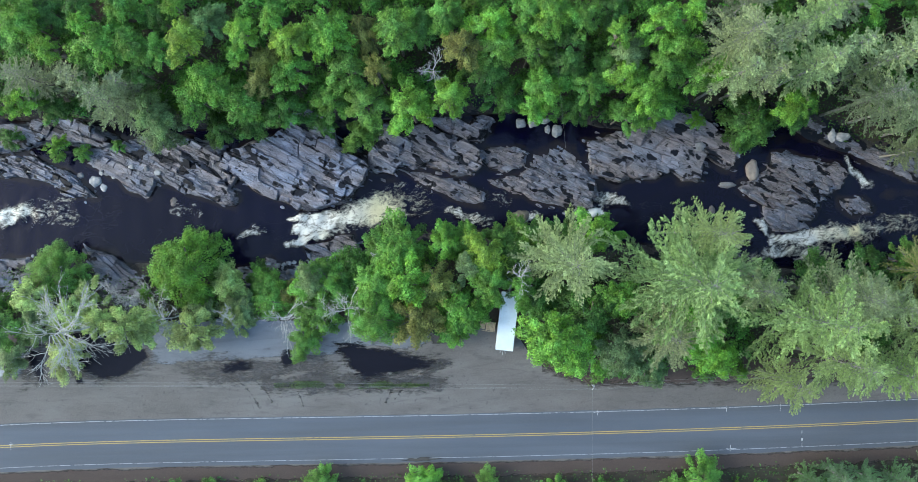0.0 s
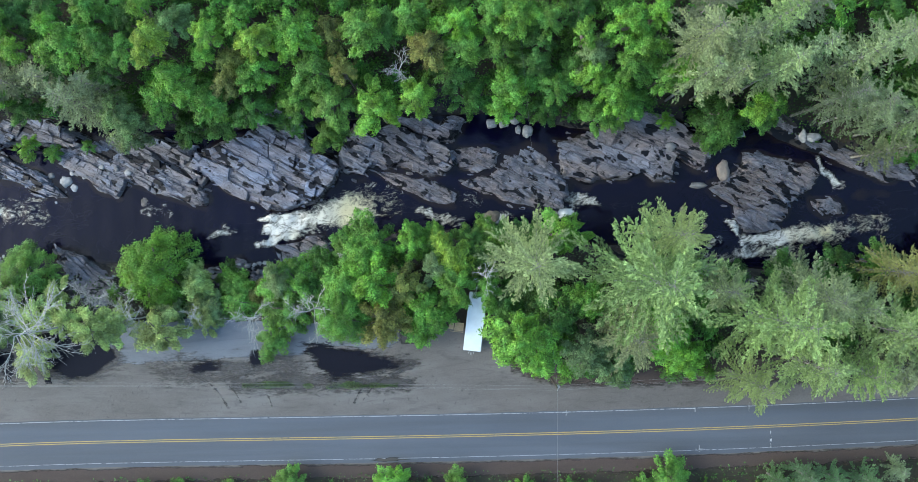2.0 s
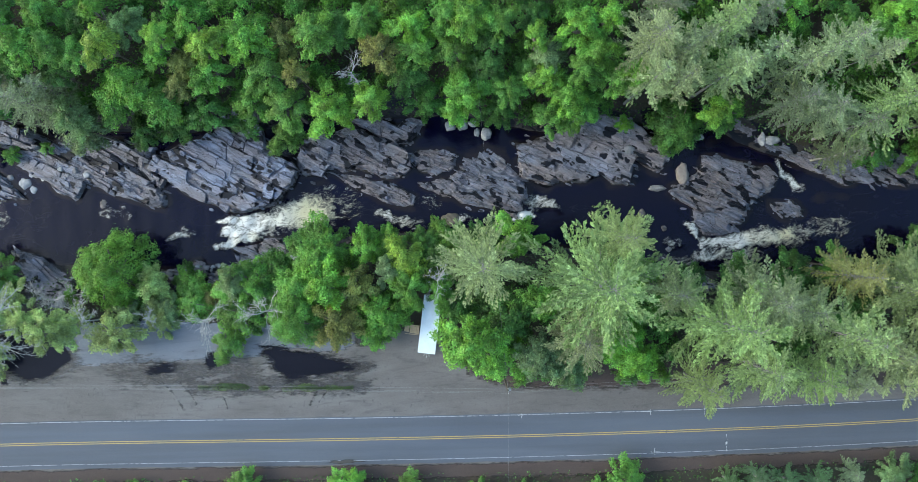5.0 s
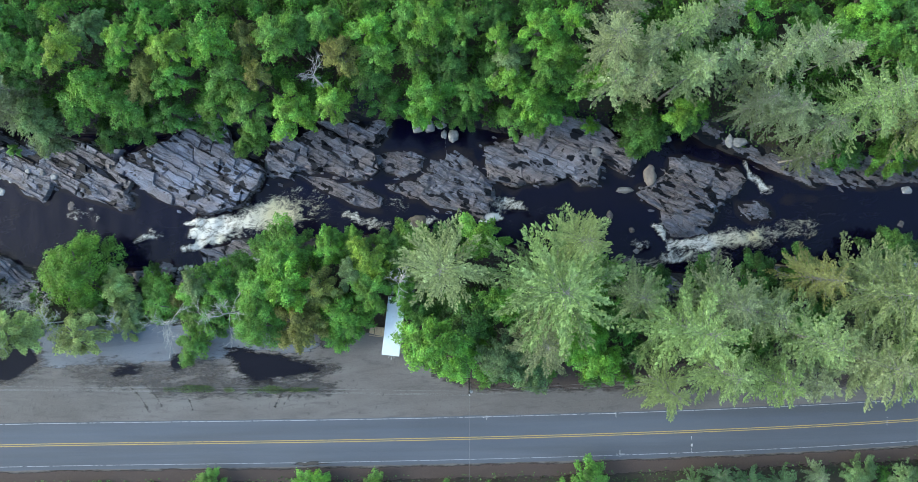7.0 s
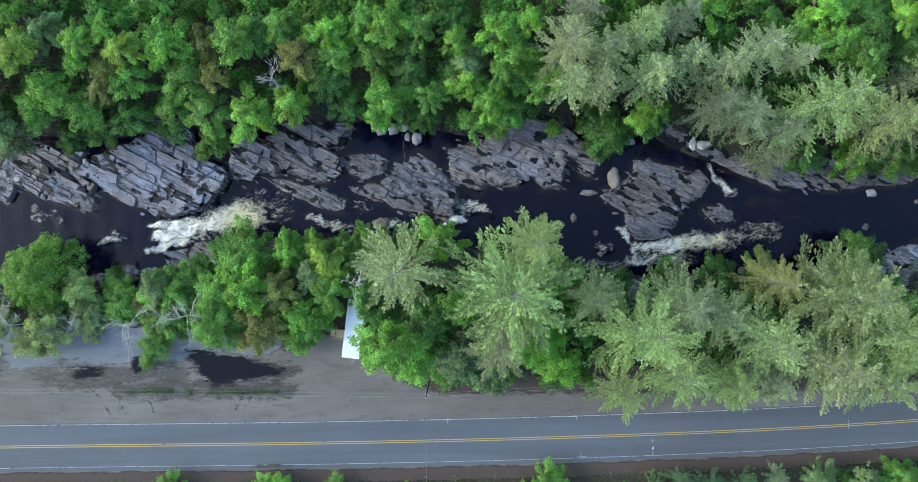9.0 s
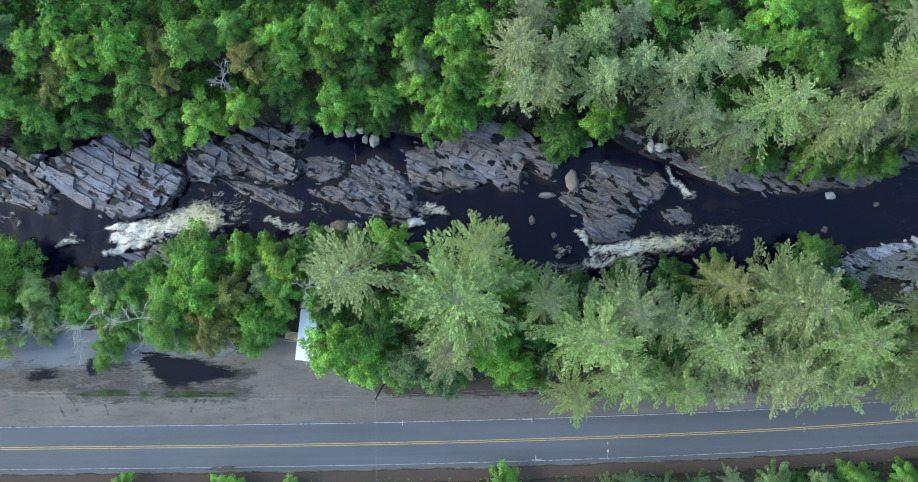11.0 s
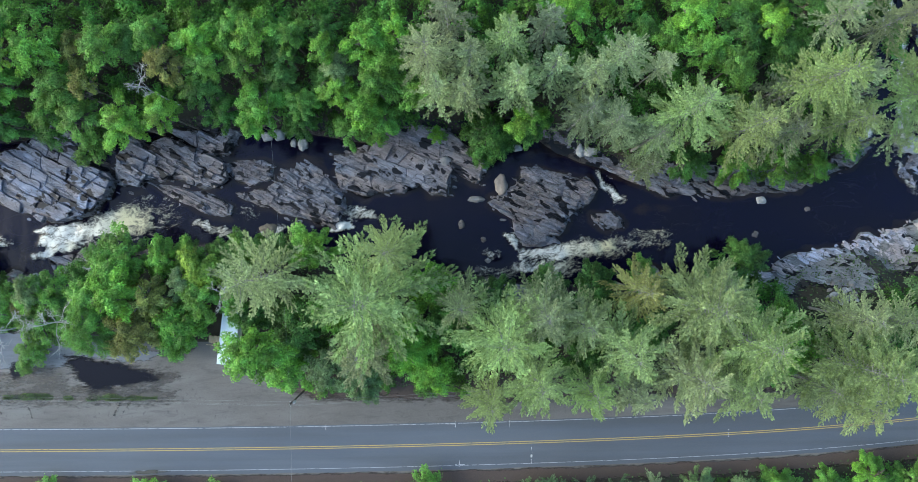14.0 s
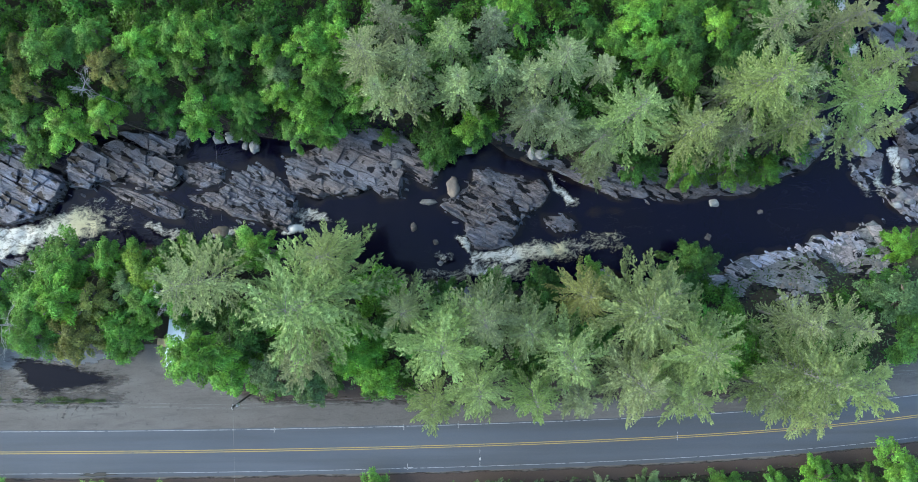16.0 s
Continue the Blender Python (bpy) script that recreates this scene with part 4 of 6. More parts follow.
def trunk_shape(seed, limbs):
    """A trunk one metre tall per unit, with limbs in its upper half; scaled to its tree."""
    r = np.random.RandomState(seed)
    chunks = [tube([(0, 0, 0), (0.05, 0.02, 0.35), (-0.04, 0.05, 0.7), (0, 0, 0.97)], [0.2, 0.15, 0.1, 0.03], 7)]
    for k in range(limbs):
        w, z, n = r.uniform(0, 6.28), r.uniform(0.55, 0.8), r.uniform(1.0, 2.0)
        chunks.append(tube([(0, 0, z), (0.5 * n * math.cos(w), 0.5 * n * math.sin(w), z + 0.07), (n * math.cos(w + 0.2), n * math.sin(w + 0.2), min(0.95, z + 0.13))], [0.07, 0.05, 0.015], 5))
    return join(chunks)


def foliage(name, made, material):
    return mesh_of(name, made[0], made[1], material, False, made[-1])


CROWNS = [foliage("crown", leafy_crown(100 + k, 7400, 0.74, 3, 0.95, 0.16), LEAF) for k in range(9)]
SMALL_CROWNS = [foliage("crown", leafy_crown(150 + k, 3400, 0.9, 3, 1.0, 0.18), LEAF) for k in range(5)]
BIG_CROWNS = [foliage("crown", leafy_crown(160 + k, 24000, 0.4, 3, 0.16, 0.14, 105), LEAF) for k in range(2)]
FILL_CROWNS = [leafy_crown(170 + k, 820, 1.5, 3) for k in range(5)]
TRUNKS = [mesh_of("trunk", *trunk_shape(200 + k, 7), BARK, True) for k in range(4)]
PINES, TALL_PINES = [], []
for _k in range(6):
    _made = pine_crown(300 + _k, 9)
    PINES.append((foliage("crown", _made, NEEDLE), _made[2]))
for _k in range(5):
    _made = pine_crown(320 + _k, 12, 6.0, 15.0, 27.0, 0.55)
    TALL_PINES.append((foliage("crown", _made, NEEDLE), _made[2]))
rng = random.Random(5)
STANDING = []


def jitter(colour):
    k = rng.uniform(0.86, 1.16)
    return [max(0, c * k * rng.uniform(0.94, 1.06)) for c in colour]


def leafy(x, y, top, wide, tint, group):
    base = at(x, y) - 0.1
    top = max(top, base + wide * 1.1)
    tree = tagged(new("broadleaf_tree"), f"{'broadleaf tree' if top - base > 5 else 'low leafy bush'} with a dense {TINTS[tint]} crown", "tree" if top - base > 5 else "bush", group)
    tree.matrix_world = pose(x, y, base, 0, 0, rng.uniform(0, 360))
    s = wide * 1.1 / 3.0
    deep = min(s * rng.uniform(0.95, 1.3), (top - base) / 4.3)
    c = jitter(GREENS[tint])
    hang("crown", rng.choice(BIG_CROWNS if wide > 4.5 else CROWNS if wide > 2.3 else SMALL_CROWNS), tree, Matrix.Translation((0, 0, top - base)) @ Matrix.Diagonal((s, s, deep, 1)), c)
    hang("trunk", rng.choice(TRUNKS), tree, Matrix.Diagonal((s, s, (top - base) * 0.93, 1)))
    STANDING.append((x, y, wide))


def pine(x, y, top, wide, tint, group):
    base = at(x, y) - 0.1
    tall = top - base
    tree = tagged(new("pine_tree"), f"tall white pine with {TINTS[tint]} feathery plumes" if tall > 8 else f"young pine with {TINTS[tint]} needles", "pine tree", group)
    tree.matrix_world = pose(x, y, base, rng.uniform(-1.5, 1.5), rng.uniform(-1.5, 1.5), rng.uniform(0, 360))
    big = wide > 4.3
    s = wide / (6.0 if big else 3.0)
    deep = min(s * rng.uniform(0.9, 1.15), (tall - 1) / (15.8 if big else 11.5))
    me, lines = rng.choice(TALL_PINES if big else PINES)
    m = Matrix.Translation((0, 0, tall)) @ Matrix.Diagonal((s, s, deep, 1))
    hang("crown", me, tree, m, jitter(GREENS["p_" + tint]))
    fat = min(1.0, wide / 3.5)
    wood = [tube([(0, 0, 0), (0.03, 0, 0.3 * tall), (0, 0.04, 0.65 * tall), (0, 0, 0.99 * tall)], [0.28 * fat, 0.2 * fat, 0.07 * fat, 0.008], 8)]
    wood += [tube([m @ Vector(p) for p in line], [0.05 * fat, 0.03 * fat, 0.008], 4) for line in lines]
    hang("trunk", mesh_of("trunk", *join(wood), PALE_BARK, True), tree)
    STANDING.append((x, y, wide))


def snag(x, y, top, wide, tint, group):
    """A dead tree: a leaning stem and bare forked branches."""
    r = random.Random(int(x * 7 + y * 13))
    base = at(x, y) - 0.1
    tall = max(1.0, top - base)
    tree = tagged(new("dead_tree"), "bare dead tree with bleached grey branches", "dead tree", group)
    tree.matrix_world = pose(x, y, base)
    fat = min(0.16, 0.04 + 0.012 * tall)
    v, f = tube([(0, 0, 0), (0.1, -0.1, tall * 0.4), (0.0, 0.1, tall * 0.75), (0.05, 0, tall * 0.94)], [fat, fat * 0.8, fat * 0.55, 0.03], 7)
    chunks = [(v, f)]

    def fork(p, d, n, thick, depth):
        pts, q, dd = [p], p, d
        for _ in range(4):
            dd = (dd + Vector((r.uniform(-1, 1), r.uniform(-1, 1), r.uniform(-0.5, 0.5))) * (0.26 if wide > 7 else 0.42)).normalized()
            q = q + dd * n / 4
            pts.append(q)
        chunks.append(tube(pts, [thick * (1 - 0.19 * i) for i in range(5)], 3))
        if depth:
            for i in (1, 2, 2, 3, 3, 4):
                turn = Vector((r.uniform(-1, 1), r.uniform(-1, 1), r.uniform(-0.2, 0.35)))
                fork(pts[i], (dd + turn * 0.95).normalized(), n * r.uniform(0.35, 0.6), thick * 0.6, depth - 1)

    large = wide > 7
    for k in range(17 if large else 10):
        w = k * 2.4 + r.uniform(-1.2, 1.2)
        z = tall * r.uniform(0.5, 0.93)
        fork(Vector((0, 0, z)), Vector((math.cos(w), math.sin(w), r.uniform(0.0, 0.3))), wide * (r.uniform(0.5, 0.85) if large else r.uniform(0.3, 0.95)), 0.085 if large else 0.055, 2)
    hang("trunk", mesh_of("trunk", *join(chunks), DEADWOOD, True), tree)


FILL = {}


def fill(x, y, top, wide, group):
    """One of the lower, closed trees between the tall ones, kept in a joined wood."""
    v, f, tone = FILL_CROWNS[rng.randrange(5)]
    s, w = wide / 3.0, rng.uniform(0, 6.28)
    base = at(x, y)
    deep = min(s * 1.1, (top - base) / 4.0)
    turn = np.array([[math.cos(w), -math.sin(w), 0], [math.sin(w), math.cos(w), 0], [0, 0, 1]])
    FILL.setdefault(group, []).append((v * (s, s, deep) @ turn.T + (x, y, top), f, tone * rng.uniform(0.75, 1.15)))
    tv, tf = tube([(x, y, base - 0.1), (x, y, (base + top) / 2), (x, y, top - 0.5)], [0.14 * s, 0.1 * s, 0.03], 5)
    FILL.setdefault(group + " trunks", []).append((np.array(tv), np.array(tf[:-1]), np.ones(len(tv))))
    STANDING.append((x, y, wide))

leafy(-66.9, 33.7, 13, 3.4, "green", "trees on the north bank")
leafy(-63.6, 35.2, 11, 2.9, "dark", "trees on the north bank")
leafy(-58.6, 36.0, 11, 2.5, "dark", "trees on the north bank")
leafy(-56.4, 32.4, 14, 1.8, "bright", "trees on the north bank")
leafy(-54.5, 30.1, 13.5, 4.0, "green", "trees on the north bank")
leafy(-50.0, 29.9, 13, 2.7, "green", "trees on the north bank")
leafy(-63.0, 29.2, 12, 2.1, "bright", "trees on the north bank")
leafy(-67.8, 30.8, 10, 2.7, "dark", "trees on the north bank")
leafy(-51.4, 35.2, 13, 3.2, "green", "trees on the north bank")
leafy(-46.5, 34.2, 11, 2.7, "dark", "trees on the north bank")
leafy(-46.7, 29.0, 12, 2.9, "green", "trees on the north bank")
leafy(-43.1, 35.3, 13, 1.6, "bright", "trees on the north bank")
leafy(-41.3, 29.9, 14.5, 2.8, "lime", "trees on the north bank")
leafy(-38.4, 33.3, 12.5, 3.0, "grey", "trees on the north bank")
leafy(-32.6, 31.2, 13.5, 2.5, "bright", "trees on the north bank")
leafy(-34.0, 28.6, 11, 1.8, "bright", "trees on the north bank")
leafy(-28.1, 33.3, 14, 1.9, "bright", "trees on the north bank")
leafy(-25.6, 30.1, 14, 2.7, "lime", "trees on the north bank")
leafy(-30.2, 28.2, 10, 2.4, "olive", "trees on the north bank")
pine(-59.0, 25.1, 13, 4.1, "grey", "trees on the north bank")
pine(-66.9, 25.4, 13, 4.7, "grey", "trees on the north bank")
leafy(-69.8, 22.5, 8, 2.8, "bright", "trees on the north bank")
pine(-55.4, 21.8, 12, 5.1, "grey", "trees on the north bank")
pine(-52.4, 24.4, 11, 3.5, "grey", "trees on the north bank")
leafy(-48.4, 20.1, 10, 3.1, "grey", "trees on the north bank")
leafy(-48.6, 18.4, 6, 3.6, "grey", "trees on the north bank")
leafy(-65.9, 21.8, 5, 2.5, "dark", "trees on the north bank")
leafy(-38.9, 24.7, 11, 3.8, "green", "trees on the north bank")
leafy(-42.0, 22.6, 9, 3.1, "green", "trees on the north bank")
leafy(-34.8, 22.7, 9, 3.7, "green", "trees on the north bank")
leafy(-31.4, 25.0, 9, 2.6, "olive", "trees on the north bank")
leafy(-26.2, 26.4, 11, 3.2, "green", "trees on the north bank")
leafy(-34.0, 20.2, 4, 3.3, "dark", "trees on the north bank")
leafy(-39.9, 18.8, 3, 2.9, "dark", "trees on the north bank")
leafy(-28.2, 21.2, 7, 3.2, "dark", "trees on the north bank")
leafy(-50.1, 26.6, 10, 2.4, "dark", "trees on the north bank")
leafy(-57.3, 27.1, 10, 2.4, "dark", "trees on the north bank")
leafy(-20.2, 31.3, 13, 3.9, "bright", "trees on the north bank")
leafy(-14.7, 31.9, 10, 3.1, "olive", "trees on the north bank")
leafy(-9.6, 32.3, 13, 3.4, "green", "trees on the north bank")
leafy(-12.7, 26.5, 11, 2.2, "olive", "trees on the north bank")
leafy(-17.5, 26.7, 11, 3.4, "green", "trees on the north bank")
leafy(-20.0, 22.4, 8, 3.2, "green", "trees on the north bank")
leafy(-14.6, 21.7, 9, 3.5, "green", "trees on the north bank")
leafy(-23.1, 20.0, 3, 2.3, "dark", "trees on the north bank")
leafy(-5.8, 33.2, 10, 2.7, "dark", "trees on the north bank")
leafy(-2.1, 34.6, 12, 2.7, "green", "trees on the north bank")
leafy(0.5, 29.6, 12.4, 3.0, "olive", "trees on the north bank")
leafy(-7.7, 21.5, 9, 3.9, "bright", "trees on the north bank")
leafy(-1.3, 22.5, 9.5, 3.0, "bright", "trees on the north bank")
leafy(5.0, 33.3, 12, 3.2, "bright", "trees on the north bank")
leafy(5.9, 30.0, 11, 3.1, "green", "trees on the north bank")
leafy(10.7, 35.0, 12, 2.7, "green", "trees on the north bank")
leafy(14.2, 34.5, 13, 3.4, "bright", "trees on the north bank")
leafy(11.4, 30.5, 10, 2.9, "green", "trees on the north bank")
leafy(17.5, 32.2, 9, 3.1, "dark", "trees on the north bank")
leafy(19.3, 34.2, 11, 2.5, "green", "trees on the north bank")
leafy(4.3, 26.9, 8, 3.3, "dark", "trees on the north bank")
leafy(7.4, 23.3, 6, 3.0, "dark", "trees on the north bank")
leafy(13.4, 24.1, 9, 3.7, "green", "trees on the north bank")
leafy(12.6, 21.6, 6, 2.5, "bright", "trees on the north bank")
leafy(19.3, 22.1, 4, 2.9, "dark", "trees on the north bank")
leafy(20.8, 24.2, 8, 2.4, "green", "trees on the north bank")
leafy(17.2, 28.3, 8, 2.8, "dark", "trees on the north bank")
leafy(-16.5, 18.3, 2, 2.9, "green", "trees on the north bank")
leafy(24.6, 31.6, 12, 2.0, "bright", "trees on the north bank")
leafy(26.6, 29.5, 10, 2.6, "grey", "trees on the north bank")
leafy(26.6, 26.5, 9, 2.8, "bright", "trees on the north bank")
leafy(30.2, 24.3, 8, 3.3, "bright", "trees on the north bank")
leafy(31.4, 32.8, 13, 3.5, "bright", "trees on the north bank")
leafy(34.2, 30.0, 11, 3.2, "bright", "trees on the north bank")
leafy(32.2, 27.7, 10, 2.6, "green", "trees on the north bank")
leafy(35.9, 34.7, 12, 2.1, "bright", "trees on the north bank")
leafy(38.4, 26.8, 8, 3.0, "green", "trees on the north bank")
leafy(41.2, 27.0, 9, 2.6, "bright", "trees on the north bank")
leafy(27.4, 21.1, 4, 2.7, "green", "trees on the north bank")
leafy(32.2, 21.6, 4, 2.5, "green", "trees on the north bank")
leafy(57.3, 22.9, 2, 3.1, "bright", "trees on the north bank")
leafy(24.3, 35.8, 9, 2.4, "dark", "trees on the north bank")
leafy(24.1, 28.2, 6, 2.5, "dark", "trees on the north bank")
leafy(31.1, 20.7, -1, 2.0, "green", "trees on the north bank")
leafy(41.6, 21.2, -4, 1.5, "bright", "trees on the north bank")
leafy(51.1, 20.9, -1, 4.2, "dark", "trees on the north bank")
leafy(-70.2, 16.3, -3, 2.1, "bright", "trees on the north bank")
leafy(-66.2, 15.4, -4, 1.5, "green", "trees on the north bank")
leafy(-77.6, 17.7, -3, 2.1, "dark", "trees on the north bank")
leafy(-59.8, 16.6, -4, 1.2, "green", "trees on the north bank")
snag(-4.0, 26.5, 10, 3.3, "", "trees on the north bank")
pine(41.0, 30.2, 22, 4.8, "pale", "trees on the north bank")
pine(42.3, 25.3, 17, 3.9, "pale", "trees on the north bank")
pine(46.8, 29.3, 20, 4.2, "pale", "trees on the north bank")
pine(46.8, 25.4, 17, 3.4, "pale", "trees on the north bank")
pine(53.2, 33.1, 20, 3.8, "lime", "trees on the north bank")
pine(54.1, 26.2, 17, 4.3, "pale", "trees on the north bank")
pine(60.1, 29.4, 15, 4.0, "pale", "trees on the north bank")
pine(65.2, 27.7, 17, 4.1, "pale", "trees on the north bank")
pine(65.0, 22.6, 14, 4.4, "grey", "trees on the north bank")
pine(69.8, 30.3, 19, 4.6, "pale", "trees on the north bank")
pine(70.2, 21.3, 14, 4.4, "grey", "trees on the north bank")
pine(79.9, 21.4, 22, 6.3, "lime", "trees on the north bank")
pine(89.5, 20.0, 20, 5.7, "lime", "trees on the north bank")
pine(75.9, 29.4, 17, 2.5, "pale", "trees on the north bank")
pine(76.7, 19.1, 12, 4.9, "grey", "trees on the north bank")
pine(96.7, 26.1, 25, 5.7, "lime", "trees on the north bank")
pine(102.4, 25.6, 22, 4.3, "pale", "trees on the north bank")
pine(104.2, 21.2, 16, 4.9, "lime", "trees on the north bank")
pine(96.2, 20.1, 13, 4.5, "pale", "trees on the north bank")
pine(113.6, 25.2, 20, 4.8, "lime", "trees on the north bank")
pine(117.4, 20.6, 14, 4.0, "pale", "trees on the north bank")
pine(102.7, 36.5, 17, 4.9, "pale", "trees on the north bank")
pine(112.2, 36.9, 16, 4.6, "pale", "trees on the north bank")
pine(115.8, 28.6, 18, 5.0, "lime", "trees on the north bank")
pine(43.9, 36.2, 17, 4.3, "grey", "trees on the north bank")
pine(59.2, 36.4, 14, 4.0, "grey", "trees on the north bank")
pine(96.3, 27.2, 13, 3.7, "grey", "trees on the north bank")
pine(76.7, 15.3, 6, 3.2, "grey", "trees on the north bank")
leafy(84.3, 32.6, 11, 3.6, "green", "trees on the north bank")
leafy(88.3, 30.2, 11, 3.2, "green", "trees on the north bank")
leafy(82.2, 38.0, 12, 3.2, "bright", "trees on the north bank")
leafy(90.0, 35.4, 10, 3.8, "dark", "trees on the north bank")
leafy(94.1, 36.3, 11, 2.9, "bright", "trees on the north bank")
leafy(63.0, 37.7, 12, 3.2, "bright", "trees on the north bank")
leafy(97.0, 32.5, 8, 3.2, "dark", "trees on the north bank")
leafy(100.7, 35.5, 8, 3.0, "dark", "trees on the north bank")
leafy(79.3, 35.1, 9, 2.8, "green", "trees on the north bank")
leafy(75.2, 36.4, 7, 2.8, "dark", "trees on the north bank")
leafy(90.2, 39.9, 9, 3.1, "green", "trees on the north bank")
leafy(100.9, 39.4, 9, 2.9, "dark", "trees on the north bank")
leafy(50.3, 21.0, -1, 4.4, "dark", "trees on the north bank")
leafy(57.8, 22.6, 1, 3.4, "dark", "trees on the north bank")
leafy(85.1, 16.7, -2, 3.5, "dark", "trees on the north bank")
leafy(94.2, 16.2, -2, 3.7, "green", "trees on the north bank")
leafy(101.6, 16.4, -3, 3.7, "green", "trees on the north bank")
leafy(108.5, 16.1, -5, 3.1, "green", "trees on the north bank")
leafy(125.0, 40.3, 8, 3.2, "green", "trees on the north bank")
leafy(34.6, 29.1, 8, 3.2, "green", "trees on the north bank")
leafy(33.1, 23.2, 5, 2.9, "green", "trees on the north bank")
pine(33.0, -6.0, 27, 11.0, "lime", "trees on the south bank")
pine(35.6, 1.6, 24, 4.6, "lime", "trees on the south bank")
pine(31.2, -14.3, 17, 5.7, "pale", "trees on the south bank")
pine(16.6, -2.6, 22, 7.6, "silver", "trees on the south bank")
pine(51.8, -11.7, 24, 8.2, "lime", "trees on the south bank")
pine(46.5, -8.0, 14, 5.0, "pale", "trees on the south bank")
pine(58.8, -8.0, 20, 6.6, "pale", "trees on the south bank")
pine(57.5, -18.2, 19, 5.8, "lime", "trees on the south bank")
pine(64.8, -10.0, 17, 5.6, "pale", "trees on the south bank")
pine(70.6, -13.0, 22, 7.2, "lime", "trees on the south bank")
pine(66.0, -19.5, 18, 4.6, "lime", "trees on the south bank")
pine(74.0, -4.8, 16, 4.8, "gold", "trees on the south bank")
pine(81.0, -6.5, 25, 8.2, "lime", "trees on the south bank")
pine(80.4, -17.0, 20, 6.8, "pale", "trees on the south bank")
pine(88.6, -11.8, 24, 7.6, "lime", "trees on the south bank")
pine(88.5, -19.2, 18, 5.4, "lime", "trees on the south bank")
pine(87.5, -4.0, 12, 4.4, "pale", "trees on the south bank")
pine(73.5, -20.5, 15, 4.2, "pale", "trees on the south bank")
pine(51.0, -21.8, 15, 4.8, "lime", "trees on the south bank")
pine(104.3, -15.5, 22.5, 7.9, "lime", "trees on the south bank")
pine(105.6, -8.4, 18, 4.4, "pale", "trees on the south bank")
pine(111.9, -17.0, 20, 6.8, "lime", "trees on the south bank")
pine(113.7, -8.8, 16, 4.7, "pale", "trees on the south bank")
pine(107.2, -22.2, 15, 5.0, "lime", "trees on the south bank")
pine(102.1, -19.4, 14, 5.0, "pale", "trees on the south bank")
leafy(95.4, -0.4, -2, 4.1, "dark", "trees on the south bank")
leafy(92.0, -3.4, -1, 3.6, "dark", "trees on the south bank")
leafy(100.7, -11.8, 4, 4.1, "bright", "trees on the south bank")
leafy(98.6, -14.6, 9, 4.4, "bright", "trees on the south bank")
leafy(131.4, 2.9, -3, 3.5, "bright", "trees on the south bank")
leafy(126.4, -5.6, 5, 4.2, "grey", "trees on the south bank")
leafy(125.4, -4.9, 1, 3.4, "dark", "trees on the south bank")
leafy(127.0, -12.0, 6, 3.4, "green", "trees on the south bank")
leafy(68.5, -5.1, 4, 3.9, "dark", "trees on the south bank")
leafy(60.9, -5.4, 2, 3.5, "dark", "trees on the south bank")
leafy(52.1, -6.6, 0, 3.4, "dark", "trees on the south bank")
leafy(76.8, -3.4, 0, 2.8, "green", "trees on the south bank")
leafy(40.9, -5.2, 6, 4.2, "bright", "trees on the south bank")
leafy(37.7, -14.2, 9, 4.6, "bright", "trees on the south bank")
leafy(41.2, -18.2, 7, 3.8, "bright", "trees on the south bank")
leafy(44.9, -10.7, 7, 3.8, "dark", "trees on the south bank")
leafy(76.3, -11.2, 8, 3.2, "dark", "trees on the south bank")
leafy(65.3, -15.9, 8, 3.3, "dark", "trees on the south bank")
leafy(14.3, -15.0, 14.5, 4.4, "bright", "trees on the south bank")
leafy(20.8, -12.3, 9, 4.4, "dark", "trees on the south bank")
leafy(25.5, -9.4, 9, 3.3, "green", "trees on the south bank")
leafy(19.1, -18.4, 8, 4.1, "bright", "trees on the south bank")
leafy(25.6, -17.8, 10, 3.6, "grey", "trees on the south bank")
leafy(22.1, 1.1, 7, 3.6, "bright", "trees on the south bank")
leafy(16.9, 1.2, 4, 2.9, "dark", "trees on the south bank")
leafy(9.9, -8.0, 8, 2.5, "green", "trees on the south bank")
leafy(12.5, -10.3, 7, 2.8, "dark", "trees on the south bank")
leafy(18.5, -10.2, 6, 3.8, "dark", "trees on the south bank")
leafy(30.5, -19.9, 7, 3.4, "grey", "trees on the south bank")
leafy(11.5, 1.0, 5, 3.2, "green", "trees on the south bank")
leafy(7.4, 0.2, 5, 2.9, "green", "trees on the south bank")
leafy(1.5, 0.0, 6, 2.8, "green", "trees on the south bank")
leafy(-37.1, -12.9, 3, 2.5, "fair", "trees on the south bank")
leafy(-50.5, -12.4, 1, 2.0, "fair", "trees on the south bank")
leafy(-35.6, -12.0, 2, 2.8, "grey", "trees on the south bank")
leafy(-42.4, -11.5, 2, 2.6, "grey", "trees on the south bank")
leafy(-60.0, -13.0, 2, 2.8, "fair", "trees on the south bank")
leafy(-69.5, -14.2, 4, 2.9, "grey", "trees on the south bank")
leafy(-69.0, -5.8, 0, 5.2, "green", "trees on the south bank")
leafy(-45.4, -5.2, 5, 6.8, "bright", "trees on the south bank")
leafy(-38.7, -7.1, 3, 2.9, "fair", "trees on the south bank")
leafy(-52.3, -13.8, 9, 3.9, "fair", "trees on the south bank")
leafy(-43.0, -14.6, 7, 3.8, "fair", "trees on the south bank")
leafy(-64.2, -19.0, 5, 3.2, "fair", "trees on the south bank")
leafy(-74.7, -14.4, 3, 3.5, "green", "trees on the south bank")
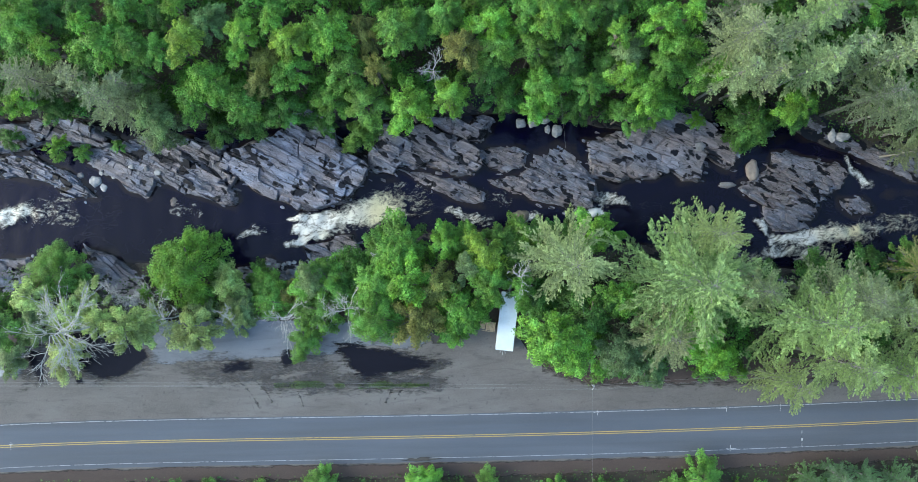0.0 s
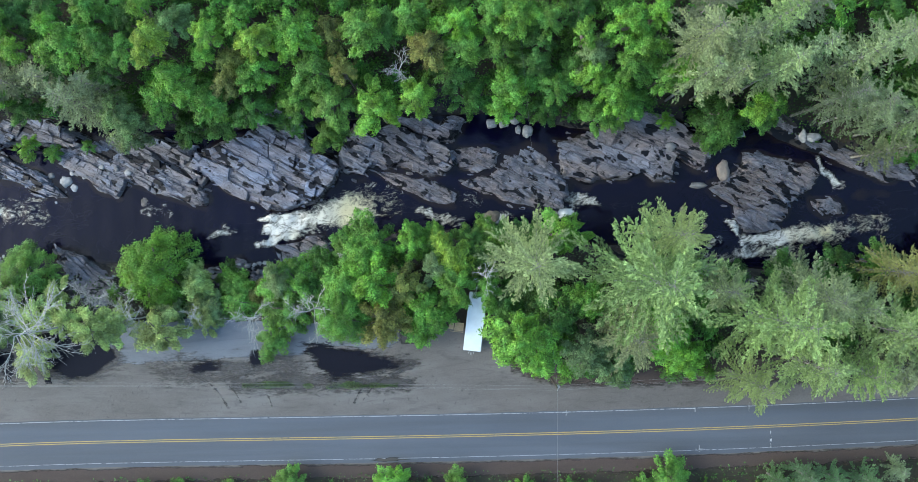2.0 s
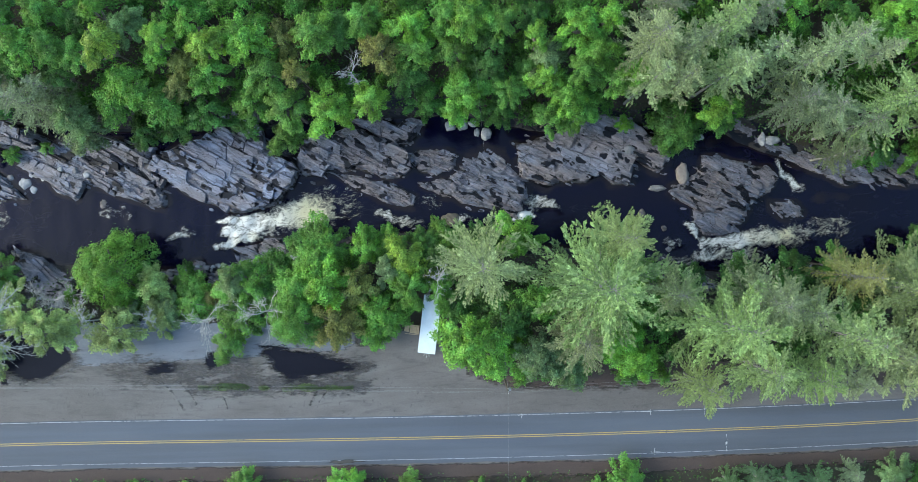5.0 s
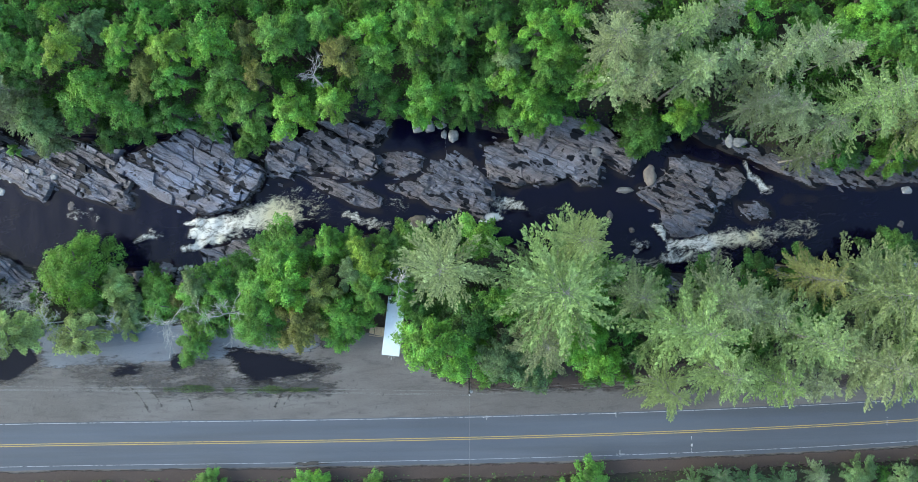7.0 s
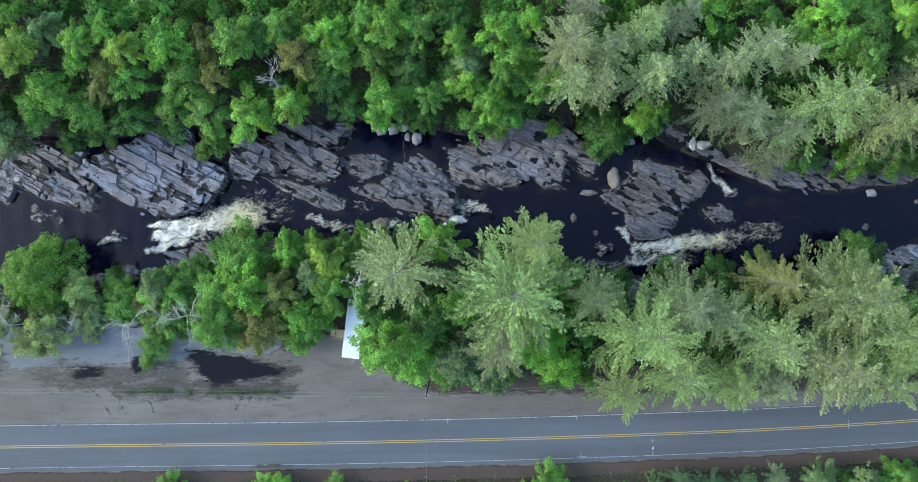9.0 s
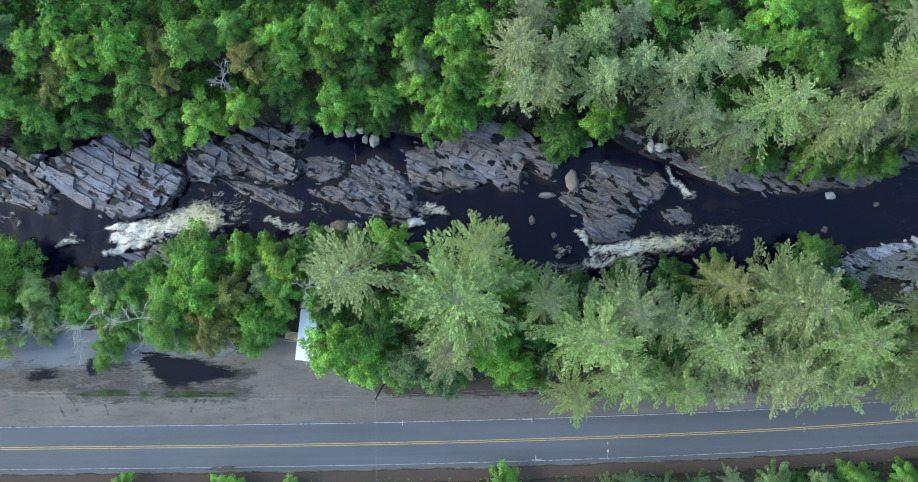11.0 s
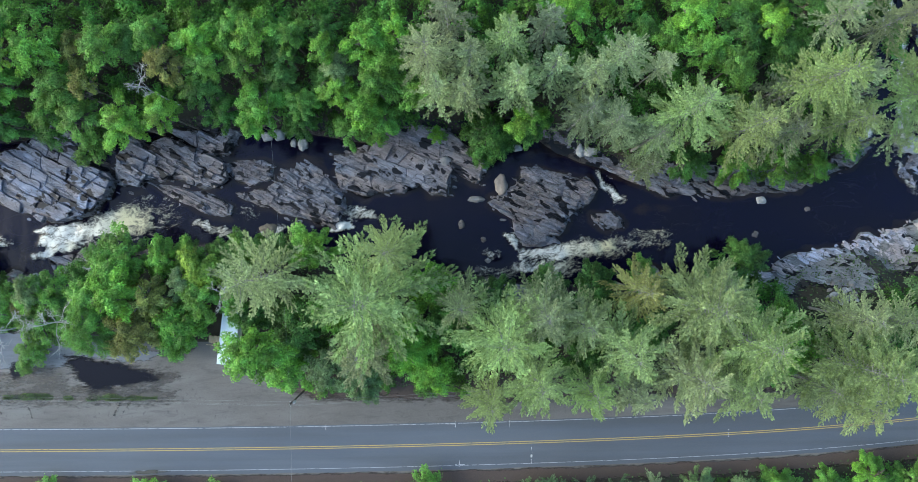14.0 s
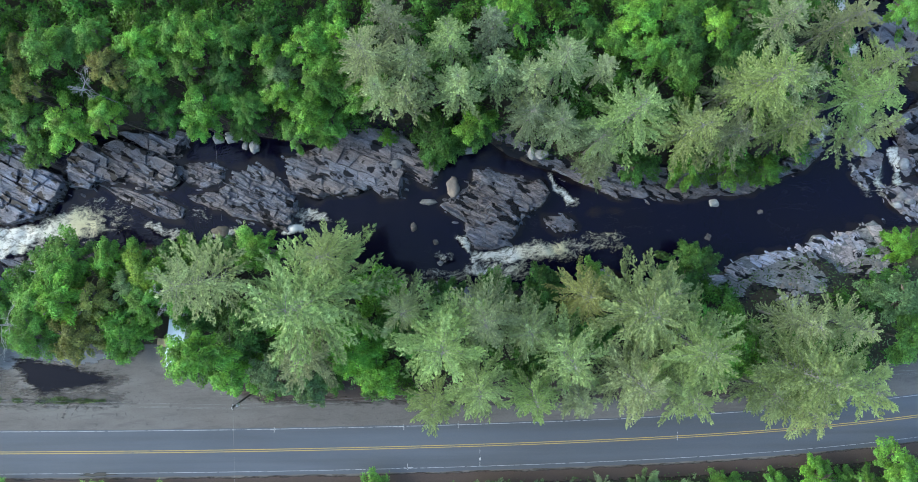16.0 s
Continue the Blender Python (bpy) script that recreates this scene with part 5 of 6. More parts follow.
leafy(-70.6, -10.2, 1, 3.4, "fair", "trees on the south bank")
leafy(-31.8, -9.8, 2, 3.9, "green", "trees on the south bank")
leafy(-34.2, -6.8, 0, 2.8, "green", "trees on the south bank")
leafy(-73.5, -19.2, 3, 2.9, "grey", "trees on the south bank")
leafy(-63.0, -9.2, 0, 2.6, "fair", "trees on the south bank")
leafy(-64.5, -12.6, 1, 3.0, "fair", "trees on the south bank")
leafy(-37.6, -10.6, 2, 3.3, "fair", "trees on the south bank")
leafy(-8.9, -0.2, 6, 4.2, "green", "trees on the south bank")
leafy(-12.8, -1.3, 6, 2.8, "green", "trees on the south bank")
leafy(-2.1, -0.2, 7, 3.0, "bright", "trees on the south bank")
leafy(-16.4, -4.2, 4, 3.5, "dark", "trees on the south bank")
leafy(-21.2, -6.4, 6, 3.8, "green", "trees on the south bank")
leafy(-22.8, -11.3, 5, 3.8, "green", "trees on the south bank")
leafy(-8.5, -6.1, 11, 4.1, "bright", "trees on the south bank")
leafy(-4.0, -7.2, 9, 3.7, "olive", "trees on the south bank")
leafy(4.3, -2.6, 8, 3.7, "lime", "trees on the south bank")
leafy(4.8, -7.0, 9, 3.1, "green", "trees on the south bank")
leafy(1.5, -4.2, 8, 2.4, "grey", "trees on the south bank")
leafy(-13.2, -11.7, 10, 4.6, "green", "trees on the south bank")
leafy(-7.0, -12.7, 9, 4.0, "olive", "trees on the south bank")
leafy(0.4, -10.8, 8, 3.9, "green", "trees on the south bank")
leafy(1.6, -12.4, 7, 2.4, "green", "trees on the south bank")
leafy(-25.6, -16.3, 3, 2.9, "green", "trees on the south bank")
leafy(-13.2, -7.2, 9, 3.3, "green", "trees on the south bank")
leafy(9.1, -2.6, 6, 3.2, "dark", "trees on the south bank")
leafy(-1.3, -14.1, 5, 3.2, "green", "trees on the south bank")
leafy(-10.5, -2.6, 8, 3.2, "green", "trees on the south bank")
leafy(-25.3, -8.4, 4, 2.9, "green", "trees on the south bank")
leafy(-23.6, -6.3, 7, 2.4, "grey", "trees on the south bank")
leafy(-18.5, -8.4, 5, 3.4, "dark", "trees on the south bank")
leafy(-29.0, -9.7, 1, 3.0, "olive", "trees on the south bank")
snag(-60.3, -14.0, 14.5, 8.0, "", "trees on the south bank")
snag(-46.9, -12.5, 7, 4.7, "", "trees on the south bank")
snag(-55.3, -9.5, 1, 3.6, "", "trees on the south bank")
snag(-59.0, -8.7, 0, 2.6, "", "trees on the south bank")
snag(-53.1, -8.8, 0, 2.8, "", "trees on the south bank")
snag(-38.3, -12.1, 5, 2.5, "", "trees on the south bank")
snag(-27.8, -12.2, 9, 4.0, "", "trees on the south bank")
snag(-17.3, -10.5, 12, 3.9, "", "trees on the south bank")
snag(-13.2, -2.1, 8, 2.0, "", "trees on the south bank")
snag(9.5, -5.6, 11.5, 3.1, "", "trees on the south bank")
snag(98.8, -4.5, -7, 1.5, "", "trees on the south bank")
leafy(-42.4, -41.5, 2, 2.2, "green", "trees south of the road")
leafy(-22.7, -40.5, 3, 3.0, "green", "trees south of the road")
leafy(-33.5, -41.6, 2, 1.8, "green", "trees south of the road")
leafy(-5.7, -40.8, 3, 3.5, "bright", "trees south of the road")
leafy(0.1, -42.0, 1, 1.9, "green", "trees south of the road")
leafy(4.5, -40.8, 3, 2.5, "green", "trees south of the road")
leafy(16.2, -41.8, 2, 2.5, "green", "trees south of the road")
leafy(40.5, -39.9, 3, 3.5, "green", "trees south of the road")
leafy(36.1, -41.3, 1, 2.2, "green", "trees south of the road")
leafy(-47.6, -42.2, 1, 2.0, "dark", "trees south of the road")
leafy(-16.1, -42.2, 1, 2.0, "dark", "trees south of the road")
leafy(26.2, -42.3, 1, 2.2, "dark", "trees south of the road")
pine(61.9, -38.1, 6, 2.7, "dark", "trees south of the road")
pine(57.6, -39.3, 4, 2.3, "dark", "trees south of the road")
pine(67.3, -39.0, 5, 2.4, "dark", "trees south of the road")
pine(72.3, -39.2, 6, 2.7, "dark", "trees south of the road")
pine(78.4, -38.0, 3, 2.3, "grey", "trees south of the road")
leafy(85.2, -37.6, 3, 2.5, "grey", "trees south of the road")
leafy(100.0, -37.5, 2, 2.8, "green", "trees south of the road")
leafy(114.0, -35.4, 3, 3.0, "bright", "trees south of the road")
leafy(126.3, -33.4, 5, 3.7, "bright", "trees south of the road")
leafy(121.5, -36.2, 3, 2.6, "green", "trees south of the road")
leafy(107.6, -37.3, 2, 2.5, "green", "trees south of the road")
leafy(93.1, -38.4, 2, 2.3, "grey", "trees south of the road")

# lower trees that close the woods between the tall ones
for _x in np.arange(-92, 146, 2.9):
    for _y in np.arange(20, 55, 2.9):
        x, y = _x + rng.uniform(-1.4, 1.4), _y + rng.uniform(-1.4, 1.4)
        if y < np.interp(x, NORTH_X, NORTH_Y) + 1.6 or inside_out(GORGE, np.array([x]), np.array([y]))[0] > -2:
            continue
        if any((x - a) ** 2 + (y - b) ** 2 < (0.5 * w + 0.9) ** 2 for a, b, w in STANDING):
            continue
        fill(x, y, at(x, y) + rng.uniform(5.5, 10.0), rng.uniform(1.9, 3.0), "north")
for _x in np.arange(-92, 132, 3.2):
    for _y in np.arange(-22, 1, 3.2):
        x, y = _x + rng.uniform(-1.2, 1.2), _y + rng.uniform(-1.2, 1.2)
        if y > np.interp(x, SOUTH_X, SOUTH_Y) - 3.0 or y < lot_edge(x) + 1.6 or 3.0 < x < 12 and y < -7 or (x - 111) ** 2 + (y + 5) ** 2 < 16 or -58 < x < -36 and y < -9:
            continue
        if any((x - a) ** 2 + (y - b) ** 2 < (0.62 * w + 0.8) ** 2 for a, b, w in STANDING) or any(inside_out(p[0], np.array([x]), np.array([y]))[0] > -1 for p in LEDGES):
            continue
        fill(x, y, at(x, y) + rng.uniform(2.0, 5.0), rng.uniform(1.4, 2.4), "south")
for _x in np.arange(-95, 150, 4.2):
    for _k in range(2):
        x = _x + rng.uniform(-1.5, 1.5)
        y = float(road_y(x)) - 9.8 - 3.2 * _k + rng.uniform(-1, 1)
        if not any((x - a) ** 2 + (y - b) ** 2 < (0.6 * w + 1.1) ** 2 for a, b, w in STANDING):
            fill(x, y, at(x, y) + rng.uniform(1.6, 3.0) + 1.6 * _k, rng.uniform(1.3, 2.3), "roadside")


for _g, _lot in FILL.items():
    _vs, _fs, _ts, _o = [], [], [], 0
    for _v, _f, _t in _lot:
        _vs.append(_v), _fs.append(_f + _o), _ts.append(_t)
        _o += len(_v)
    _name = _g.split()[0] + ("_wood_trunks" if "trunks" in _g else "_wood_canopy")
    _ob = new(_name, mesh_of(_name, np.concatenate(_vs), np.concatenate(_fs), BARK if "trunks" in _g else WILD_LEAF, False, np.concatenate(_ts)))
    _ob.color = (0.074, 0.19, 0.026, 1)
    tagged(_ob, "slim grey trunks of the closed lower wood" if "trunks" in _g else "closed lower wood of mixed green broadleaf crowns", "woods", kind="stuff")


def undergrowth(name, label, count, seed, x0, x1, y0, y1, allowed, tall, colour, size=(0.25, 0.5)):
    r = np.random.RandomState(seed)
    x, y = r.uniform(x0, x1, count), r.uniform(y0, y1, count)
    ok = allowed(x, y) & (waves(x, y, 1.8, seed) > -0.55)
    x, y = x[ok], y[ok]
    z = height(x, y) + np.abs(r.normal(size=len(x))) * tall * (0.6 + 0.5 * waves(x, y, 1.3, seed + 1)).clip(0.1)
    s = r.uniform(*size, len(x))
    v, f = cards(np.stack([x, y, z], 1), r.normal(size=(len(x), 3)) * 0.5 + (0, 0, 1), r.normal(size=(len(x), 3)), s, s * 0.7)
    ob = new(name, mesh_of(name, v, f, LEAF, False, np.repeat(1 + 0.3 * waves(x, y, 1.1, seed + 2), 4)))
    ob.color = (*colour, 1)
    return tagged(ob, label, "undergrowth", kind="stuff")


undergrowth("north_undergrowth", "dark green brush and saplings under the trees", 44000, 71, -95, 150, 18, 60, lambda x, y: (y > np.interp(x, NORTH_X, NORTH_Y) + 1.2) & (inside_out(GORGE, x, y) < -1), 1.3, (0.06, 0.15, 0.024))
undergrowth("south_undergrowth", "green brush on the south bank", 30000, 72, -95, 135, -22, 6, lambda x, y: (y < np.interp(x, SOUTH_X, SOUTH_Y) - 2.2) & (y > lot_edge(x) + 1.0) & ~((x > 4) & (x < 11.5) & (y < -6)), 0.6, (0.085, 0.145, 0.055))
undergrowth("roadside_brush", "green brush along the road's south side", 20000, 73, -95, 150, -55, -25, lambda x, y: y < road_y(x) - 5.9, 0.5, (0.06, 0.135, 0.035))
undergrowth("grass_strip", "thin green weeds along the lot's wet strip", 17000, 74, -31, -5, -25.0, -23.4, lambda x, y: waves(x, y, 0.9, 3) + waves(x, y, 3.0, 4) - 2.6 * (y + 24.2) ** 2 > -0.45, 0.12, (0.06, 0.1, 0.03), (0.12, 0.3))

# ---- boulders and stones ----


def boulder_shape(seed):
    r = np.random.RandomState(seed)
    bm = bmesh.new()
    bmesh.ops.create_icosphere(bm, subdivisions=3, radius=1)
    for v in bm.verts:
        d = v.co.normalized()
        k = 1 + 0.36 * noise.noise(d * 1.3 + Vector((seed, 0, 0))) + 0.17 * noise.noise(d * 3.1 + Vector((0, seed, 0)))
        v.co = d * k
        v.co.z = v.co.z if v.co.z < 0.62 else 0.62 + (v.co.z - 0.62) * 0.4
    me = bpy.data.meshes.new("boulder")
    bm.to_mesh(me)
    bm.free()
    me.polygons.foreach_set("use_smooth", np.ones(len(me.polygons), bool))
    return me


ROUND = {k: [boulder_shape(10 * i + j) for j in range(4)] for i, k in enumerate(STONES)}
for _k, _ms in ROUND.items():
    for _m in _ms:
        _m.materials.append(STONES[_k])
WORDS = {"pale": "pale grey rounded granite boulder", "grey": "grey weathered boulder", "tan": "tan egg-shaped boulder", "brown": "rusty brown wet boulder", "dark": "dark wet half-sunken boulder"}


def boulder(x, y, top, rx, ry, kind):
    ob = new("boulder", rng.choice(ROUND[kind]))
    rz = 0.75 * min(rx, ry) + 0.1
    ob.matrix_world = pose(x, y, top - 0.75 * rz, 0, 0, rng.choice((0, 180))) @ Matrix.Diagonal((rx, ry, rz, 1))
    tagged(ob, WORDS[kind] + " at the water's edge", "boulder", "boulders in the river")


boulder(-65.0, 10.5, -6.7, 1.15, 1.04, "pale")
boulder(-63.4, 9.6, -6.9, 0.84, 0.73, "pale")
boulder(-67.5, 11.7, -6.8, 0.63, 0.63, "grey")
boulder(-50.9, 7.0, -7, 1.04, 1.04, "dark")
boulder(-54.1, 3.7, -7.3, 0.94, 0.84, "brown")
boulder(11.1, 21.1, -7, 0.94, 0.84, "pale")
boulder(13.3, 21.4, -6.9, 0.94, 1.04, "pale")
boulder(15.3, 21.6, -7, 0.94, 0.63, "pale")
boulder(15.9, 20.0, -7.2, 0.52, 0.73, "pale")
boulder(17.5, 19.7, -7, 0.94, 1.04, "pale")
boulder(53.1, 12.8, -8.2, 1.16, 1.79, "tan")
boulder(11.0, 4.4, -8.1, 1.90, 1.37, "brown")
boulder(67.2, 18.9, -7.6, 0.63, 1.16, "pale")
boulder(68.9, 18.7, -7.4, 1.26, 0.73, "pale")
boulder(56.0, 19.4, -8, 0.95, 0.63, "pale")
boulder(-42.3, 13.3, -5.8, 1.14, 0.83, "dark")
boulder(-14.5, 12.7, -7, 0.84, 0.63, "grey")
boulder(42.9, 16.9, -7, 1.25, 1.15, "grey")
boulder(100.6, 10.4, -10.2, 0.97, 0.75, "pale")
boulder(80.1, 15.0, -9.4, 1.07, 0.96, "grey")
boulder(127.6, 20.7, -9.6, 2.14, 1.71, "pale")
boulder(116.1, -0.6, -9.2, 0.75, 0.64, "pale")
boulder(134.7, 17.6, -9.5, 0.96, 0.96, "pale")
boulder(134.3, 11.8, -9.6, 0.85, 0.85, "grey")
boulder(99.7, 4.2, -10.5, 0.86, 0.86, "dark")
boulder(90.7, 2.9, -10.6, 0.86, 0.75, "dark")
boulder(109.2, 8.8, -10.6, 0.86, 0.65, "dark")
boulder(133.5, 10.2, -9.6, 0.75, 0.64, "pale")
boulder(135.6, 10.8, -9.6, 0.75, 0.64, "grey")
boulder(46.1, 5.6, -9.1, 0.7, 0.8, "dark")
boulder(48.8, 10.2, -8.8, 1.5, 0.55, "grey")
boulder(50.1, 2.9, -9.3, 0.6, 0.5, "dark")
boulder(50.9, -0.9, -9.3, 0.6, 0.55, "grey")
boulder(49.0, -2.6, -9.3, 0.7, 0.5, "dark")
boulder(59.1, 14.8, -8.6, 0.74, 0.64, "grey")


def stones(cx, cy, spread_x, spread_y, count, seed):
    r = random.Random(seed)
    for _ in range(count):
        x, y, s = cx + r.uniform(-1, 1) * spread_x, cy + r.uniform(-1, 1) * spread_y, r.uniform(0.2, 0.62)
        ob = new("river_stone", r.choice(ROUND[r.choice(("pale", "grey", "grey", "tan"))]))
        ob.matrix_world = pose(x, y, at(x, y) + 0.25 * s, 0, 0, r.uniform(0, 360)) @ Matrix.Diagonal((s * r.uniform(0.8, 1.3), s, s * 0.65, 1))
        tagged(ob, "rounded river stone on the bank", "stone", "loose stones on the bank")


stones(110.8, -5.6, 2.6, 1.8, 34, 3)
stones(129.5, 0.6, 2.0, 1.8, 16, 4)
stones(-60, 12.5, 8.0, 1.0, 22, 5)
stones(-34, -4.6, 6.0, 1.0, 12, 6)
stones(-73, -3.0, 4.0, 2.2, 16, 7)

# ---- slabs of the ledges ----


def chip_shape(seed):
    """A small broken slab about one unit long and wide, its top at z = 0."""
    r = random.Random(seed)
    ring = []
    shear, point = r.uniform(-0.4, 0.4), r.uniform(0.0, 0.4)
    for x, y in ((-0.5, -0.4), (-0.1, -0.5), (0.36, -0.48), (0.5, -0.2), (0.48, 0.38), (0.1, 0.5), (-0.36, 0.46), (-0.5, 0.1)):
        y = y * (1 - point * max(0, abs(x) - 0.12) / 0.38) * r.uniform(0.75, 1.1)
        ring.append((x * r.uniform(0.85, 1.08) + shear * y, y))
    n = len(ring)
    v = [(x, y, -1.0) for x, y in ring] + [(x, y, -0.06) for x, y in ring] + [(x * 0.93, y * 0.88, r.uniform(-0.03, 0.02)) for x, y in ring]
    f = [tuple(range(2 * n, 3 * n))]
    for i in range(n):
        j = (i + 1) % n
        f += [(i, j, n + j, n + i), (n + i, n + j, 2 * n + j, 2 * n + i)]
    return mesh_of("slab", v, f, SCHIST)


def cut(ring, px, py, nx, ny):
    """The part of a ring of points on the side of a line that its normal points to."""
    kept = []
    for (ax, ay), (bx, by) in zip(ring, ring[1:] + ring[:1]):
        da, db = (ax - px) * nx + (ay - py) * ny, (bx - px) * nx + (by - py) * ny
        if da >= 0:
            kept.append((ax, ay))
        if (da >= 0) != (db >= 0):
            t = da / (da - db)
            kept.append((ax + (bx - ax) * t, ay + (by - ay) * t))
    return kept


def finer(ring, step):
    pts = []
    for (ax, ay), (bx, by) in zip(ring, ring[1:] + ring[:1]):
        n = max(1, int(math.hypot(bx - ax, by - ay) / step))
        pts += [(ax + (bx - ax) * i / n, ay + (by - ay) * i / n) for i in range(n)]
    return pts


def block_mesh(ring, tilt_u, tilt_v, z, r):
    """A block of bedrock cut along its joints: ring in metres round the ledge's middle, in the ledge's own directions."""
    p = np.array(ring)
    mid = p.mean(0)
    away = p - mid
    far = np.linalg.norm(away, axis=1, keepdims=True) + 1e-6
    top = z + tilt_u * away[:, 0] + tilt_v * away[:, 1]
    rough = np.array([[r.uniform(-1, 1), r.uniform(-1, 1), r.uniform(-1, 1)] for _ in ring])
    inner = p - away / far * np.minimum(0.13, 0.3 * far) + rough[:, :2] * 0.035
    n = len(ring)
    v = np.concatenate([np.column_stack([p + away / far * 0.06, np.full(n, z - 1.1)]), np.column_stack([p - away / far * 0.03 + rough[:, :2] * 0.03, top - 0.1 + rough[:, 2] * 0.04]), np.column_stack([inner, top + rough[:, 2] * 0.02])])
    f = [tuple(range(2 * n, 3 * n))]
    for i in range(n):
        j = (i + 1) % n
        f += [(i, j, n + j, n + i), (n + i, n + j, 2 * n + j, 2 * n + i)]
    return v, f


CHIPS = [chip_shape(k) for k in range(14)]
for _n, (poly, top, turn, wide, long, pale) in enumerate(LEDGES):
    r = random.Random(900 + _n)
    mid = np.mean(poly, 0)
    root = tagged(new("rock_ledge"), "ledge of tilted layered grey schist slabs in the river", "rock ledge", "ledges in the river")
    root.location = (mid[0], mid[1], top - 1)
    c, s = math.cos(radians(turn)), math.sin(radians(turn))
    uv = finer([((x - mid[0]) * c + (y - mid[1]) * s, -(x - mid[0]) * s + (y - mid[1]) * c) for x, y in poly], 0.7)
    _q = np.array(uv)
    _k = np.column_stack([0.3 * waves(_q[:, 0], _q[:, 1], 0.8, 61 + _n) + 0.3 * waves(_q[:, 0], _q[:, 1], 0.3, 62 + _n), 0.3 * waves(_q[:, 0], _q[:, 1], 0.9, 63 + _n)])
    uv = [(float(a), float(b)) for a, b in _q + _k]
    (u0, v0), (u1, v1) = np.min(uv, 0), np.max(uv, 0)
    v = v0
    while v < v1:
        w = wide * r.choice((0.45, 0.7, 1.0, 1.0, 1.4, 1.9))
        gap, slip, lay = r.uniform(0.02, 0.06), r.uniform(-0.05, 0.05), r.uniform(0.01, 0.09)
        row = cut(cut(uv, 0, v + gap, slip, 1), 0, v + w - gap, -slip, -1)
        u, step = u0 - r.uniform(0, long), r.uniform(-0.14, 0.14)
        while u < u1 and len(row) > 2:
            n = long * r.choice((0.35, 0.6, 1.0, 1.0, 1.6))
            skew = r.uniform(-0.5, 0.5)
            g = r.uniform(0.015, 0.05)
            ring = cut(cut(row, u + g, v, 1, skew), u + n - g, v, -1, -skew)
            u += n
            if len(ring) < 3:
                continue
            ring = finer(ring, 0.8)
            a = np.array(ring)
            area = 0.5 * abs(np.dot(a[:, 0], np.roll(a[:, 1], 1)) - np.dot(a[:, 1], np.roll(a[:, 0], 1)))
            if area < 0.1 or len(ring) < 4:
                continue
            a = a + np.column_stack([0.22 * waves(a[:, 0], a[:, 1], 0.7, 41), 0.2 * waves(a[:, 0], a[:, 1], 0.8, 42)])
            gx_, gy_ = a.mean(0)
            d = float(inside_out(uv, np.array([gx_]), np.array([gy_]))[0])
            if r.random() < (0.1 if d > 0.8 else 0.2):
                continue
            z = 1 + step + r.uniform(-0.1, 0.1) - 0.45 * (1 - min(1, max(0, d) / 1.2))
            bv, bf = block_mesh([tuple(k) for k in a], r.uniform(-0.03, 0.03), lay + r.uniform(-0.02, 0.04), z, r)
            hang("slab", mesh_of("slab", bv.tolist(), bf, SCHIST), root, pose(0, 0, 0, 0, 0, turn), pale)
        v += w
    ring = np.array(poly + poly[:1])
    for (ax, ay), (bx, by) in zip(ring, ring[1:]):
        for _ in range(int(math.hypot(bx - ax, by - ay) * 0.5 + r.random())):
            t = r.random()
            x, y = ax + (bx - ax) * t + r.gauss(0, 0.5), ay + (by - ay) * t + r.gauss(0, 0.5)
            z = min(top - r.uniform(0.3, 0.7), max(at(x, y), float(level(np.array([x]), np.array([y]))[0])) + r.uniform(0.02, 0.22))
            hang("slab", r.choice(CHIPS), root, pose(x - mid[0], y - mid[1], z - top + 1, r.uniform(-6, 9), r.uniform(-5, 5), turn + r.gauss(0, 12)) @ Matrix.Diagonal((r.uniform(0.4, 1.7), r.uniform(0.25, 0.7), 0.7, 1)), pale)

# ---- trailer, deck, power line ----
lot = float(plateau(7.5))
trailer = tagged(new("site_trailer"), "long white-roofed office trailer parked under the trees", "trailer")
trailer.matrix_world = pose(7.95, -13.2, lot, 0, 0, -6.5)
part("body", box_bm(-1.35, -4.7, 0.55, 1.35, 4.7, 2.75, 0.04), SIDING, trailer, "off-white sided trailer body")
part("roof", box_bm(-1.45, -4.8, 2.752, 1.45, 4.8, 2.9, 0.05), SHEET, trailer, "white coated sheet roof")
for _y in (-3.2, -1.6, 0.0, 1.6, 3.2):
    part("roof_seam", box_bm(-1.43, _y - 0.03, 2.9, 1.43, _y + 0.03, 2.915), SHEET, trailer)
_door = part("door", box_bm(-1.39, -1.5, 0.7, -1.352, -0.6, 2.6, 0.01), SHEET, trailer)
part("door_handle", box_bm(-1.44, -0.74, 1.6, -1.392, -0.7, 1.76, 0.008), STEEL, _door, "steel door handle")
for _y in (-3.4, 1.2, 3.0):
    _pane = part("window", box_bm(-1.39, _y - 0.5, 1.4, -1.352, _y + 0.5, 2.2, 0.01), GLASS, trailer, "dark window pane")
    for _a, _b, _c, _d in ((-0.56, 1.34, 0.56, 1.398), (-0.56, 2.202, 0.56, 2.26), (-0.56, 1.4, -0.502, 2.2), (0.502, 1.4, 0.56, 2.2)):
        part("window_frame", box_bm(-1.4, _y + _a, _b, -1.352, _y + _c, _d), SHEET, _pane)
